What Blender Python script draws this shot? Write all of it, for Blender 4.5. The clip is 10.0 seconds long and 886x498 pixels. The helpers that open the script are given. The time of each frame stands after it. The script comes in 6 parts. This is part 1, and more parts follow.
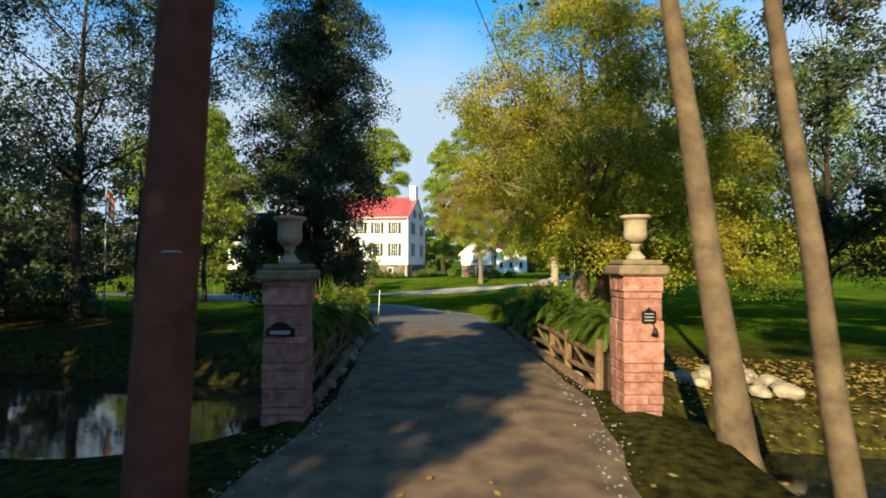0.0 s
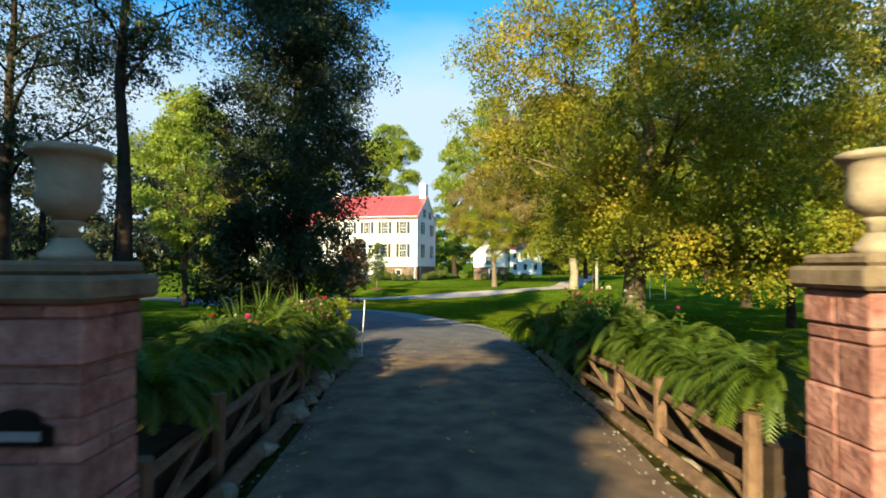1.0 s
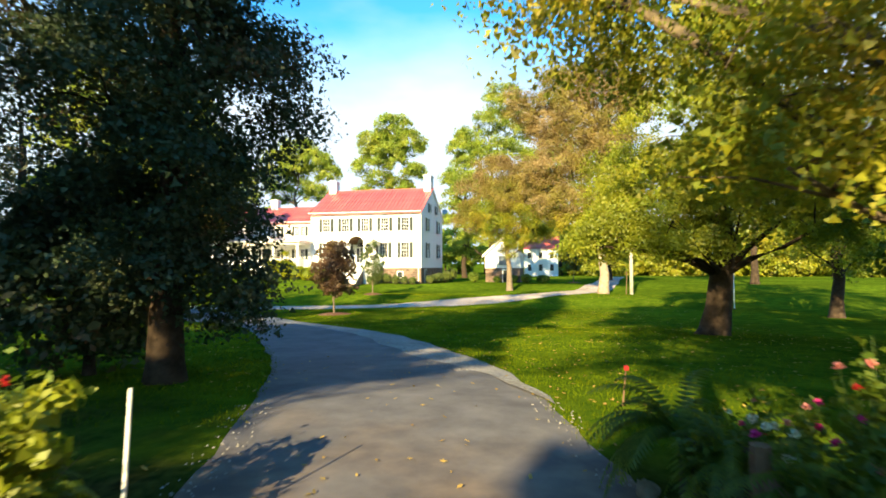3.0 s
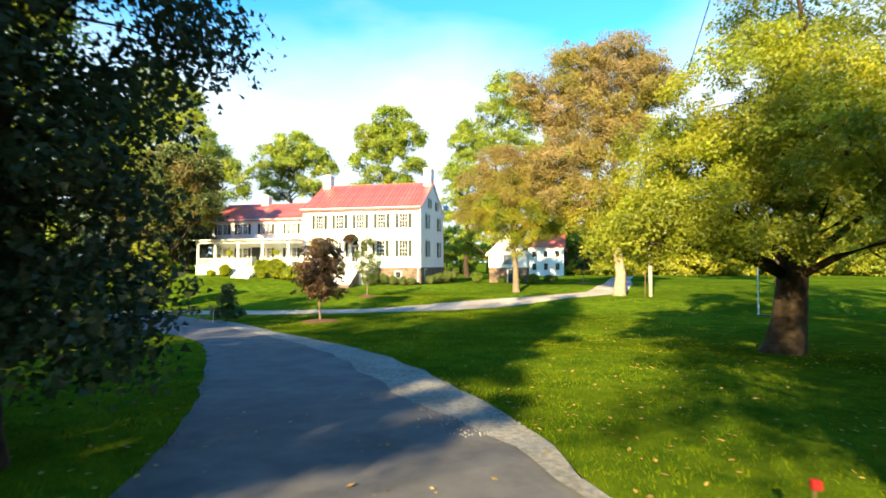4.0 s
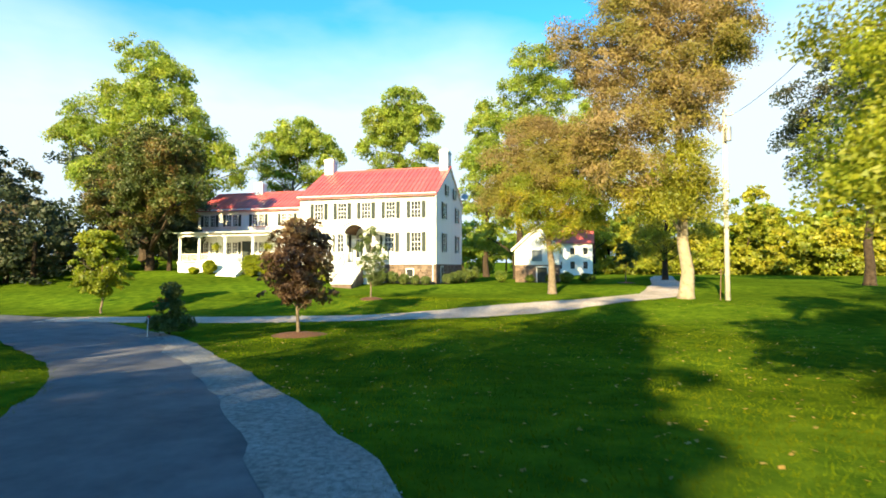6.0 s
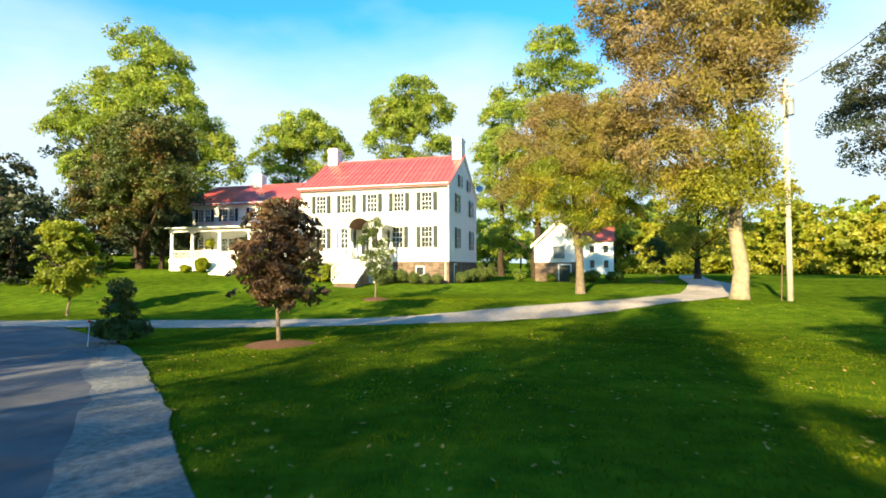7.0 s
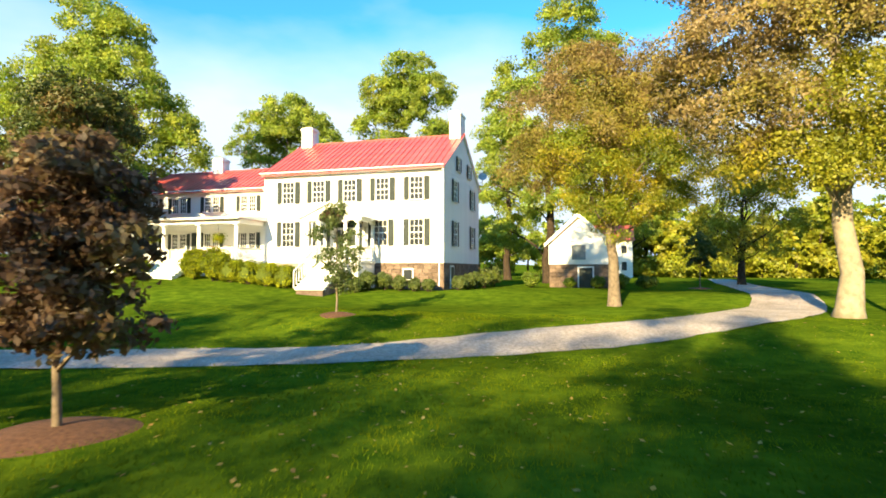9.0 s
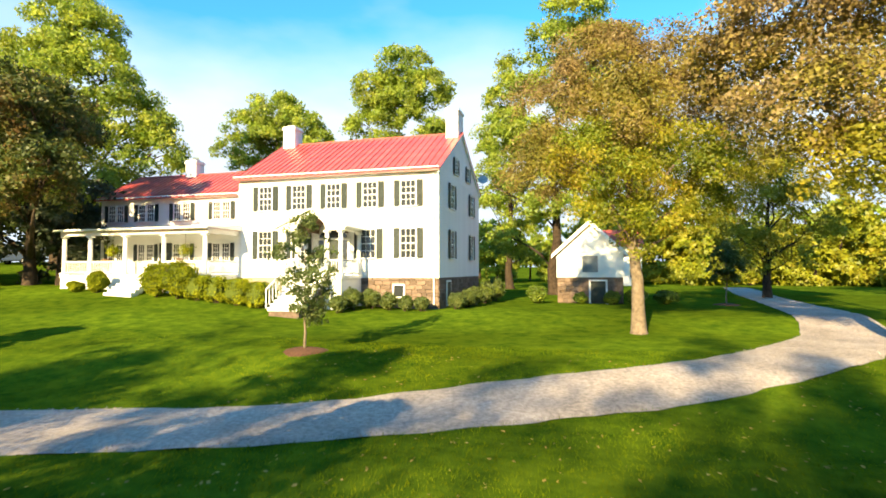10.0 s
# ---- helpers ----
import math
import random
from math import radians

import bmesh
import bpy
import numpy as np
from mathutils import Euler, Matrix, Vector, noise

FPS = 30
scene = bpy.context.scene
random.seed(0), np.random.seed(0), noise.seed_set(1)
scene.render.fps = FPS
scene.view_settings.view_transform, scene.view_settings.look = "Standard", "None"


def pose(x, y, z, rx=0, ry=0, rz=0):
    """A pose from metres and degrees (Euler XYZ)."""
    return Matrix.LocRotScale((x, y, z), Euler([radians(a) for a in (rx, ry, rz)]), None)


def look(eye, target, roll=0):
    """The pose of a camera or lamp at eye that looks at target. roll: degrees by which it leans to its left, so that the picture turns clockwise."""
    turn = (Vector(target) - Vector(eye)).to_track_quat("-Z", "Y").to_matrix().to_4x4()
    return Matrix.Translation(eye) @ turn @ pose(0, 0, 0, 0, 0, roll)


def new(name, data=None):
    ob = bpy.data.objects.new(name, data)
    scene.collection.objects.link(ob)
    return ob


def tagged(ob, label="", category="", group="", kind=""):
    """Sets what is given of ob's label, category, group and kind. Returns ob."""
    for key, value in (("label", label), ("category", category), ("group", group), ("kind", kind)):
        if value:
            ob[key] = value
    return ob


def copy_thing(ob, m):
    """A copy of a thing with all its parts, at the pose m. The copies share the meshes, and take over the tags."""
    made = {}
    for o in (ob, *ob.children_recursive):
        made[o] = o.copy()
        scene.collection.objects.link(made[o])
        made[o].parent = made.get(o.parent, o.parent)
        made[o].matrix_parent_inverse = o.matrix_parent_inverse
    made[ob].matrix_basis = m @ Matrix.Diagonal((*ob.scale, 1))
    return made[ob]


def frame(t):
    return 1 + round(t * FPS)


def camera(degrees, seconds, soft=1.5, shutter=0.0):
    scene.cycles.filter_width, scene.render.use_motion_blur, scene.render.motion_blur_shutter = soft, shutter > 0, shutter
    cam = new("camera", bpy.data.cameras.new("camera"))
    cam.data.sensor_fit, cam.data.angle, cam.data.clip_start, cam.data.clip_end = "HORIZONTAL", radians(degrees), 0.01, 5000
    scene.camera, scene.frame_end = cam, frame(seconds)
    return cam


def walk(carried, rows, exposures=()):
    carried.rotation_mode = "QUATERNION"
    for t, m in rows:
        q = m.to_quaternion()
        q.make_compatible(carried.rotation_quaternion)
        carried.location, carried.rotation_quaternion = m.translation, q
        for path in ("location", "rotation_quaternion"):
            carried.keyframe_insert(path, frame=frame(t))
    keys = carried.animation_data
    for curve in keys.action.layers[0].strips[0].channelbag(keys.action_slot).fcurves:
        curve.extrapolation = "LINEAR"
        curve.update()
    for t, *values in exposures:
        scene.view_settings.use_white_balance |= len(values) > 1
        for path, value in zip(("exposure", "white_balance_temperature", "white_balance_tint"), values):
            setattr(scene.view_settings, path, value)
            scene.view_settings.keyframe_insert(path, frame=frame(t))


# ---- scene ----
cam = camera(78.9, 10.0, soft=1.72, shutter=0.3)
PATH = [
    (0, (-0.357, 2.153, 1.891), (-0.62, 4.135, 1.95), 0.1),
    (0.5, (-0.522, 4.1, 1.88), (-0.807, 6.078, 1.942), 0.2),
    (1, (-0.773, 6.064, 1.877), (-1.08, 8.039, 1.943), 0.2),
    (1.5, (-1.01, 8.111, 1.92), (-1.333, 10.084, 1.987), 0.5),
    (2, (-1.202, 10.126, 1.961), (-1.533, 12.098, 2.028), 0.7),
    (2.5, (-1.416, 12.062, 1.884), (-1.753, 14.032, 1.954), 0.1),
    (4, (-2.328, 17.892, 1.994), (-2.678, 19.86, 2.059), -0.2),
    (4.5, (-2.736, 19.858, 2.021), (-3.09, 21.825, 2.084), -0.1),
    (5, (-3.24, 21.939, 1.924), (-3.6, 23.905, 1.988), -0.1),
    (5.5, (-3.72, 23.939, 1.838), (-4.098, 25.902, 1.902), -0.1),
    (7, (-5.341, 30.179, 1.414), (-5.781, 32.129, 1.483), -0.2),
    (7.5, (-5.703, 32.314, 1.397), (-6.155, 34.261, 1.463), -0.2),
    (8, (-6.055, 34.467, 1.313), (-6.51, 36.413, 1.382), -0.2),
    (8.5, (-6.305, 36.591, 1.363), (-6.761, 38.537, 1.432), 0.0),
    (9, (-6.5, 38.647, 1.51), (-6.957, 40.593, 1.584), -0.0),
    (9.5, (-6.72, 40.581, 1.866), (-7.178, 42.527, 1.939), -0.0),
    (10, (-7.126, 42.655, 2.323), (-7.585, 44.6, 2.403), -0.1),
]
walk(cam, [(t, look(eye, target, roll)) for t, eye, target, roll in PATH],
     exposures=[(0.0, 1.24, 5750, 6), (1.2, 1.60, 5800, 6), (2.5, 1.90, 6250, 8), (4.0, 2.10, 6300, 8), (7.0, 1.80, 6050, 5), (10.0, 1.88, 6450, 10)])

# ---- world, sun, exposure ----
SUN_AZ, SUN_EL = radians(12.0), radians(23.0)      # shadows fall towards azimuth 12 degrees right of +y
SUN_DIR = Vector((-math.sin(SUN_AZ) * math.cos(SUN_EL), -math.cos(SUN_AZ) * math.cos(SUN_EL), math.sin(SUN_EL)))
world = bpy.data.worlds.new("sky")
scene.world = world
world.use_nodes = True
wn, wl = world.node_tree.nodes, world.node_tree.links
sky = wn.new("ShaderNodeTexSky")
sky.sky_type, sky.sun_disc = "NISHITA", False
sky.sun_elevation, sky.sun_rotation = SUN_EL, math.pi + SUN_AZ
sky.air_density, sky.dust_density, sky.ozone_density = 1.0, 0.6, 2.0
coord = wn.new("ShaderNodeTexCoord")
cmap = wn.new("ShaderNodeMapping")
cmap.inputs["Scale"].default_value = (1.0, 1.0, 2.6)
cnoise = wn.new("ShaderNodeTexNoise")
cnoise.inputs["Scale"].default_value, cnoise.inputs["Detail"].default_value = 1.5, 6.0
sepz = wn.new("ShaderNodeSeparateXYZ")
band = wn.new("ShaderNodeMapRange")          # cloud bank low over the horizon, thinning upwards
band.inputs["From Min"].default_value, band.inputs["From Max"].default_value = 0.08, 0.48
band.inputs["To Min"].default_value, band.inputs["To Max"].default_value = 0.74, -0.16
csum = wn.new("ShaderNodeMath")
csum.operation = "ADD"
cramp = wn.new("ShaderNodeValToRGB")
cramp.color_ramp.elements[0].position, cramp.color_ramp.elements[1].position = 0.48, 0.86
cmix = wn.new("ShaderNodeMixRGB")
cmix.inputs["Color2"].default_value = (4.1, 4.7, 5.2, 1)
tint = wn.new("ShaderNodeMixRGB")
tint.blend_type = "MULTIPLY"
tint.inputs["Fac"].default_value = 1.0
tint.inputs["Color2"].default_value = (0.43, 1.28, 1.62, 1)
wl.new(coord.outputs["Generated"], cmap.inputs["Vector"])
wl.new(cmap.outputs["Vector"], cnoise.inputs["Vector"])
wl.new(coord.outputs["Generated"], sepz.inputs["Vector"])
wl.new(sepz.outputs["Z"], band.inputs["Value"])
wl.new(cnoise.outputs["Fac"], csum.inputs[0])
wl.new(band.outputs["Result"], csum.inputs[1])
wl.new(csum.outputs[0], cramp.inputs["Fac"])
wl.new(cramp.outputs["Color"], cmix.inputs["Fac"])
wl.new(sky.outputs["Color"], tint.inputs["Color1"])
wl.new(tint.outputs["Color"], cmix.inputs["Color1"])
wl.new(cmix.outputs["Color"], wn["Background"].inputs["Color"])
wn["Background"].inputs["Strength"].default_value = 0.066
sun = new("sun", bpy.data.lights.new("sun", "SUN"))
sun.data.energy, sun.data.angle, sun.data.color = 5.0, radians(0.6), (1.0, 0.76, 0.37)
sun.matrix_world = look(SUN_DIR * 200, (0, 0, 0))


# ---- materials ----
def mat(name, color, rough=0.8, metal=0.0, vary=0.25, scale=4.0, bump=0.3, bscale=None, coords="Object", color2=None, big=0.0, objrand=0.0, island=0.0, spec=0.3):
    m = bpy.data.materials.new(name)
    m.use_nodes = True
    n, l = m.node_tree.nodes, m.node_tree.links
    b = n["Principled BSDF"]
    b.inputs["Roughness"].default_value, b.inputs["Metallic"].default_value = rough, metal
    b.inputs["Specular IOR Level"].default_value = spec
    tc = n.new("ShaderNodeTexCoord")
    nz = n.new("ShaderNodeTexNoise")
    nz.inputs["Scale"].default_value, nz.inputs["Detail"].default_value, nz.inputs["Roughness"].default_value = scale, 6.0, 0.65
    l.new(tc.outputs[coords], nz.inputs["Vector"])
    rp = n.new("ShaderNodeValToRGB")
    c2 = color2 or tuple(min(1.0, c * (1 + vary)) for c in color)
    c1 = color if color2 else tuple(c * (1 - vary) for c in color)
    rp.color_ramp.elements[0].position, rp.color_ramp.elements[1].position = 0.32, 0.68
    rp.color_ramp.elements[0].color, rp.color_ramp.elements[1].color = (*c1, 1), (*c2, 1)
    l.new(nz.outputs["Fac"], rp.inputs["Fac"])
    out = rp.outputs["Color"]
    if big or objrand or island:
        hsv = n.new("ShaderNodeHueSaturation")
        l.new(out, hsv.inputs["Color"])
        ma = n.new("ShaderNodeMapRange")
        w = max(big, objrand, island)
        ma.inputs["To Min"].default_value, ma.inputs["To Max"].default_value = 1 - w, 1 + w
        if big:
            nb = n.new("ShaderNodeTexNoise")
            nb.inputs["Scale"].default_value, nb.inputs["Detail"].default_value = scale / 14, 3.0
            l.new(tc.outputs[coords], nb.inputs["Vector"])
            ma.inputs["From Min"].default_value, ma.inputs["From Max"].default_value = 0.3, 0.7
            l.new(nb.outputs["Fac"], ma.inputs["Value"])
        elif objrand:
            oi = n.new("ShaderNodeObjectInfo")
            l.new(oi.outputs["Random"], ma.inputs["Value"])
        else:
            ge = n.new("ShaderNodeNewGeometry")
            l.new(ge.outputs["Random Per Island"], ma.inputs["Value"])
        l.new(ma.outputs["Result"], hsv.inputs["Value"])
        out = hsv.outputs["Color"]
    l.new(out, b.inputs["Base Color"])
    if bump:
        nf = n.new("ShaderNodeTexNoise")
        nf.inputs["Scale"].default_value, nf.inputs["Detail"].default_value = bscale or scale * 4, 6.0
        l.new(tc.outputs[coords], nf.inputs["Vector"])
        bp = n.new("ShaderNodeBump")
        bp.inputs["Strength"].default_value, bp.inputs["Distance"].default_value = bump, 0.02
        l.new(nf.outputs["Fac"], bp.inputs["Height"])
        l.new(bp.outputs["Normal"], b.inputs["Normal"])
    return m


def leafmat(name, stops, trans=0.45, rough=0.55, patch=0.45, gloss=0.03):
    """Foliage: each leaf takes its own shade between the stops; light passes through."""
    m = bpy.data.materials.new(name)
    m.use_nodes = True
    n, l = m.node_tree.nodes, m.node_tree.links
    n.remove(n["Principled BSDF"])
    ge = n.new("ShaderNodeNewGeometry")
    rp = n.new("ShaderNodeValToRGB")
    while len(rp.color_ramp.elements) < len(stops):
        rp.color_ramp.elements.new(0.5)
    for k, c in enumerate(stops):
        rp.color_ramp.elements[k].position = k / (len(stops) - 1)
        rp.color_ramp.elements[k].color = (*c, 1)
    tc = n.new("ShaderNodeTexCoord")
    pz = n.new("ShaderNodeTexNoise")
    pz.inputs["Scale"].default_value, pz.inputs["Detail"].default_value = patch, 3.0
    l.new(tc.outputs["Object"], pz.inputs["Vector"])
    pm = n.new("ShaderNodeMapRange")
    pm.inputs["From Min"].default_value, pm.inputs["From Max"].default_value = 0.32, 0.68
    pm.inputs["To Min"].default_value, pm.inputs["To Max"].default_value = 0.0, 0.64
    l.new(pz.outputs["Fac"], pm.inputs["Value"])
    fa = n.new("ShaderNodeMath")
    fa.operation = "MULTIPLY_ADD"
    fa.inputs[1].default_value = 0.36
    l.new(ge.outputs["Random Per Island"], fa.inputs[0])
    l.new(pm.outputs["Result"], fa.inputs[2])
    l.new(fa.outputs[0], rp.inputs["Fac"])
    nz = n.new("ShaderNodeTexNoise")
    nz.inputs["Scale"].default_value = 0.7
    l.new(tc.outputs["Object"], nz.inputs["Vector"])
    ma = n.new("ShaderNodeMapRange")
    ma.inputs["From Min"].default_value, ma.inputs["From Max"].default_value = 0.3, 0.7
    ma.inputs["To Min"].default_value, ma.inputs["To Max"].default_value = 0.65, 1.35
    l.new(nz.outputs["Fac"], ma.inputs["Value"])
    hsv = n.new("ShaderNodeHueSaturation")
    l.new(rp.outputs["Color"], hsv.inputs["Color"])
    l.new(ma.outputs["Result"], hsv.inputs["Value"])
    di, tr, gl = n.new("ShaderNodeBsdfDiffuse"), n.new("ShaderNodeBsdfTranslucent"), n.new("ShaderNodeBsdfGlossy")
    gl.inputs["Roughness"].default_value = rough
    mx, mg = n.new("ShaderNodeMixShader"), n.new("ShaderNodeMixShader")
    mx.inputs["Fac"].default_value, mg.inputs["Fac"].default_value = trans, gloss
    for s in (di, tr):
        l.new(hsv.outputs["Color"], s.inputs["Color"])
    l.new(di.outputs[0], mx.inputs[1])
    l.new(tr.outputs[0], mx.inputs[2])
    l.new(mx.outputs[0], mg.inputs[1])
    l.new(gl.outputs[0], mg.inputs[2])
    l.new(mg.outputs[0], n["Material Output"].inputs["Surface"])
    return m


def glassmat():
    m = bpy.data.materials.new("window_glass")
    m.use_nodes = True
    b = m.node_tree.nodes["Principled BSDF"]
    b.inputs["Base Color"].default_value = (0.035, 0.04, 0.045, 1)
    b.inputs["Roughness"].default_value, b.inputs["Specular IOR Level"].default_value = 0.06, 0.8
    return m


def watermat():
    m = mat("creek_water", (0.012, 0.016, 0.012), 0.03, vary=0.3, scale=0.8, bump=0.12, bscale=3.0, spec=0.6)
    return m


M_GRASS = mat("lawn_grass", (0.031, 0.068, 0.005), 0.9, scale=1.6, color2=(0.095, 0.140, 0.008), bump=1.0, bscale=38.0, big=0.28, spec=0.0)
def woodland_floor(m, soil, grain=7.0):
    """Bare leaf-littered earth under the trees by the creek; grass from there on."""
    n, l = m.node_tree.nodes, m.node_tree.links
    b = n["Principled BSDF"]
    grass_col = b.inputs["Base Color"].links[0].from_socket
    tc, sp, nz = n.new("ShaderNodeTexCoord"), n.new("ShaderNodeSeparateXYZ"), n.new("ShaderNodeTexNoise")
    nz.inputs["Scale"].default_value, nz.inputs["Detail"].default_value = 0.45, 5.0
    l.new(tc.outputs["Object"], sp.inputs["Vector"])
    l.new(tc.outputs["Object"], nz.inputs["Vector"])
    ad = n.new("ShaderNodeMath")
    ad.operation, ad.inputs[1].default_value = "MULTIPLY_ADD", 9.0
    west, slant = n.new("ShaderNodeMath"), n.new("ShaderNodeMath")      # the bare floor reaches further west, its dark tone also carrying the trees' shade
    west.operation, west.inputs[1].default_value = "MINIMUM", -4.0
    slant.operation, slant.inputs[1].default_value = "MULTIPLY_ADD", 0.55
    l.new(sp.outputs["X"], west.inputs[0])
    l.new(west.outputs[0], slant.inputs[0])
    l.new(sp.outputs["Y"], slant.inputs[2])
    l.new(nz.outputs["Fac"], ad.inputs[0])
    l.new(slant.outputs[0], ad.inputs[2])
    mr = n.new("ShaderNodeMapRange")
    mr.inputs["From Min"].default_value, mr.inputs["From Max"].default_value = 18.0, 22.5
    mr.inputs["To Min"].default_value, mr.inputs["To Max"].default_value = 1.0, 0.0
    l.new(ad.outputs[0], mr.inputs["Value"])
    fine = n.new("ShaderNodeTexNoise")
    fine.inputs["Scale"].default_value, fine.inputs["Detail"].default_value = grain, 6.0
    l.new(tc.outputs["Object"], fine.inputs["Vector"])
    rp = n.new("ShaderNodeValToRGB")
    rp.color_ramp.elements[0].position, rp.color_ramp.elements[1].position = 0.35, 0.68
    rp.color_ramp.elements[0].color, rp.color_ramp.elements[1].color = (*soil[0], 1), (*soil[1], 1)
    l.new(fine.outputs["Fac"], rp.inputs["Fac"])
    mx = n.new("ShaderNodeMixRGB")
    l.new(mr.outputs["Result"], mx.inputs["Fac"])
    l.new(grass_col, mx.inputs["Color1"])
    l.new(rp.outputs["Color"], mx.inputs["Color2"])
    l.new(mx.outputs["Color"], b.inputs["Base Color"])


# soil darkened beyond bare earth to hold the shade of the creek woods
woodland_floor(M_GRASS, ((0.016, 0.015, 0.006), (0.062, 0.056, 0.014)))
M_ASPHALT = mat("gravelly_asphalt", (0.074, 0.073, 0.084), 0.9, scale=1.3, color2=(0.138, 0.134, 0.146), bump=0.15, bscale=90.0, big=0.22)
woodland_floor(M_ASPHALT, ((0.080, 0.054, 0.042), (0.200, 0.134, 0.080)), 2.6)
M_GRAVEL = mat("pale_gravel", (0.23, 0.195, 0.175), 0.95, scale=9.0, color2=(0.48, 0.41, 0.365), bump=1.0, bscale=60.0, big=0.2)
M_VERGE = mat("drive_edge_gravel", (0.12, 0.118, 0.120), 0.95, scale=11.0, color2=(0.31, 0.30, 0.29), bump=1.0, bscale=60.0, big=0.2)
M_MULCH = mat("bark_mulch", (0.055, 0.026, 0.014), 0.95, scale=14.0, color2=(0.16, 0.075, 0.04), bump=1.0, bscale=40.0)
M_WHITE = mat("white_paint", (0.80, 0.80, 0.78), 0.6, scale=1.2, vary=0.04, bump=0.08, bscale=30.0)
M_SIDING = mat("white_clapboard", (0.80, 0.80, 0.79), 0.65, scale=0.9, vary=0.05, bump=0.12, bscale=24.0)
M_ROOF = mat("red_metal_roof", (0.38, 0.060, 0.060), 0.33, scale=0.7, color2=(0.47, 0.115, 0.10), bump=0.1, bscale=8.0, objrand=0.16, spec=0.5)
M_SHUT = mat("dark_green_shutter", (0.026, 0.036, 0.034), 0.5, scale=3.0, bump=0.1)
M_GLASS = glassmat()
# mid-grey pane, lighter than the other window glass
M_PALEPANE = mat("pale_window_pane", (0.22, 0.24, 0.26), 0.15, vary=0.3, scale=2.0, bump=0.0, spec=0.8)
M_STONE = mat("foundation_stone", (0.12, 0.080, 0.060), 0.9, scale=5.0, color2=(0.24, 0.175, 0.135), bump=0.8, bscale=14.0, objrand=0.35)
M_MORTAR = mat("mortar", (0.30, 0.27, 0.23), 0.95, scale=12.0, bump=0.5)
M_BRICKW = mat("painted_chimney", (0.78, 0.76, 0.75), 0.8, scale=3.0, vary=0.06, bump=0.5, bscale=12.0)
M_PINKST = mat("red_sandstone_block", (0.20, 0.078, 0.064), 0.9, scale=9.0, color2=(0.39, 0.205, 0.17), bump=1.0, bscale=22.0, objrand=0.20)
M_PINKMORT = mat("pink_mortar", (0.20, 0.10, 0.082), 0.95, scale=14.0, color2=(0.36, 0.22, 0.18), bump=0.6)
M_CAPST = mat("brown_cap_stone", (0.13, 0.095, 0.062), 0.9, scale=6.0, color2=(0.24, 0.18, 0.12), bump=0.6, bscale=20.0)
M_URN = mat("cast_stone_urn", (0.23, 0.185, 0.13), 0.85, scale=5.0, color2=(0.40, 0.33, 0.24), bump=0.3, bscale=30.0)
M_IRON = mat("black_iron", (0.012, 0.012, 0.013), 0.5, metal=0.6, bump=0.3, scale=8.0)
M_BARK = mat("grey_brown_bark", (0.10, 0.075, 0.052), 0.95, scale=5.0, color2=(0.23, 0.18, 0.13), bump=1.0, bscale=11.0, big=0.15)
M_BARKD = mat("dark_bark", (0.018, 0.012, 0.008), 0.95, scale=4.0, color2=(0.070, 0.048, 0.031), bump=1.0, bscale=9.0, big=0.3)
M_BARKP = mat("pale_bark", (0.19, 0.155, 0.105), 0.9, scale=3.0, color2=(0.36, 0.30, 0.215), bump=0.8, bscale=8.0)
M_BARKG = mat("grey_tan_bark", (0.062, 0.043, 0.027), 0.9, scale=3.0, color2=(0.165, 0.118, 0.075), bump=0.9, bscale=9.0, big=0.2)
M_BARKB = mat("blotched_bark", (0.026, 0.019, 0.012), 0.95, scale=3.2, color2=(0.21, 0.165, 0.10), bump=0.7, bscale=9.0)
M_POLE = mat("treated_pole_wood", (0.085, 0.025, 0.014), 0.85, scale=3.0, color2=(0.175, 0.060, 0.034), bump=0.6, bscale=16.0)
M_WOOD = mat("weathered_rail_wood", (0.10, 0.058, 0.034), 0.9, scale=6.0, color2=(0.21, 0.13, 0.08), bump=0.6, bscale=18.0)
M_WOODD = mat("dark_wet_wood", (0.028, 0.018, 0.012), 0.9, scale=6.0, color2=(0.06, 0.04, 0.026), bump=0.6, bscale=18.0)
M_STEM = mat("green_stem", (0.05, 0.09, 0.02), 0.8, scale=8.0, bump=0.1)
M_POLEG = mat("pale_utility_pole", (0.44, 0.40, 0.34), 0.85, scale=3.0, color2=(0.62, 0.58, 0.51), bump=0.4)
M_GREYMET = mat("grey_metal", (0.30, 0.31, 0.32), 0.5, metal=0.4, bump=0.1)
M_CORE = mat("shrub_core_green", (0.035, 0.055, 0.006), 0.95, scale=18.0, color2=(0.10, 0.125, 0.012), bump=1.0, bscale=30.0)
M_FIELDST = mat("field_stone", (0.15, 0.125, 0.095), 0.9, scale=5.0, color2=(0.33, 0.28, 0.215), bump=0.8, bscale=14.0, objrand=0.25)
M_WATER = watermat()
L_GREEN = leafmat("leaf_green", [(0.050, 0.105, 0.008), (0.125, 0.195, 0.012), (0.25, 0.29, 0.018)], trans=0.42)
L_YELLOW = leafmat("leaf_yellow_green", [(0.13, 0.20, 0.010), (0.29, 0.33, 0.014), (0.44, 0.41, 0.020)], trans=0.6)
L_LIME = leafmat("leaf_lime_green", [(0.11, 0.195, 0.018), (0.25, 0.325, 0.028), (0.44, 0.45, 0.040)], trans=0.5)
L_BROWN = leafmat("leaf_autumn_brown", [(0.11, 0.135, 0.012), (0.24, 0.21, 0.026), (0.25, 0.178, 0.066), (0.33, 0.245, 0.115)], trans=0.38, patch=0.28)
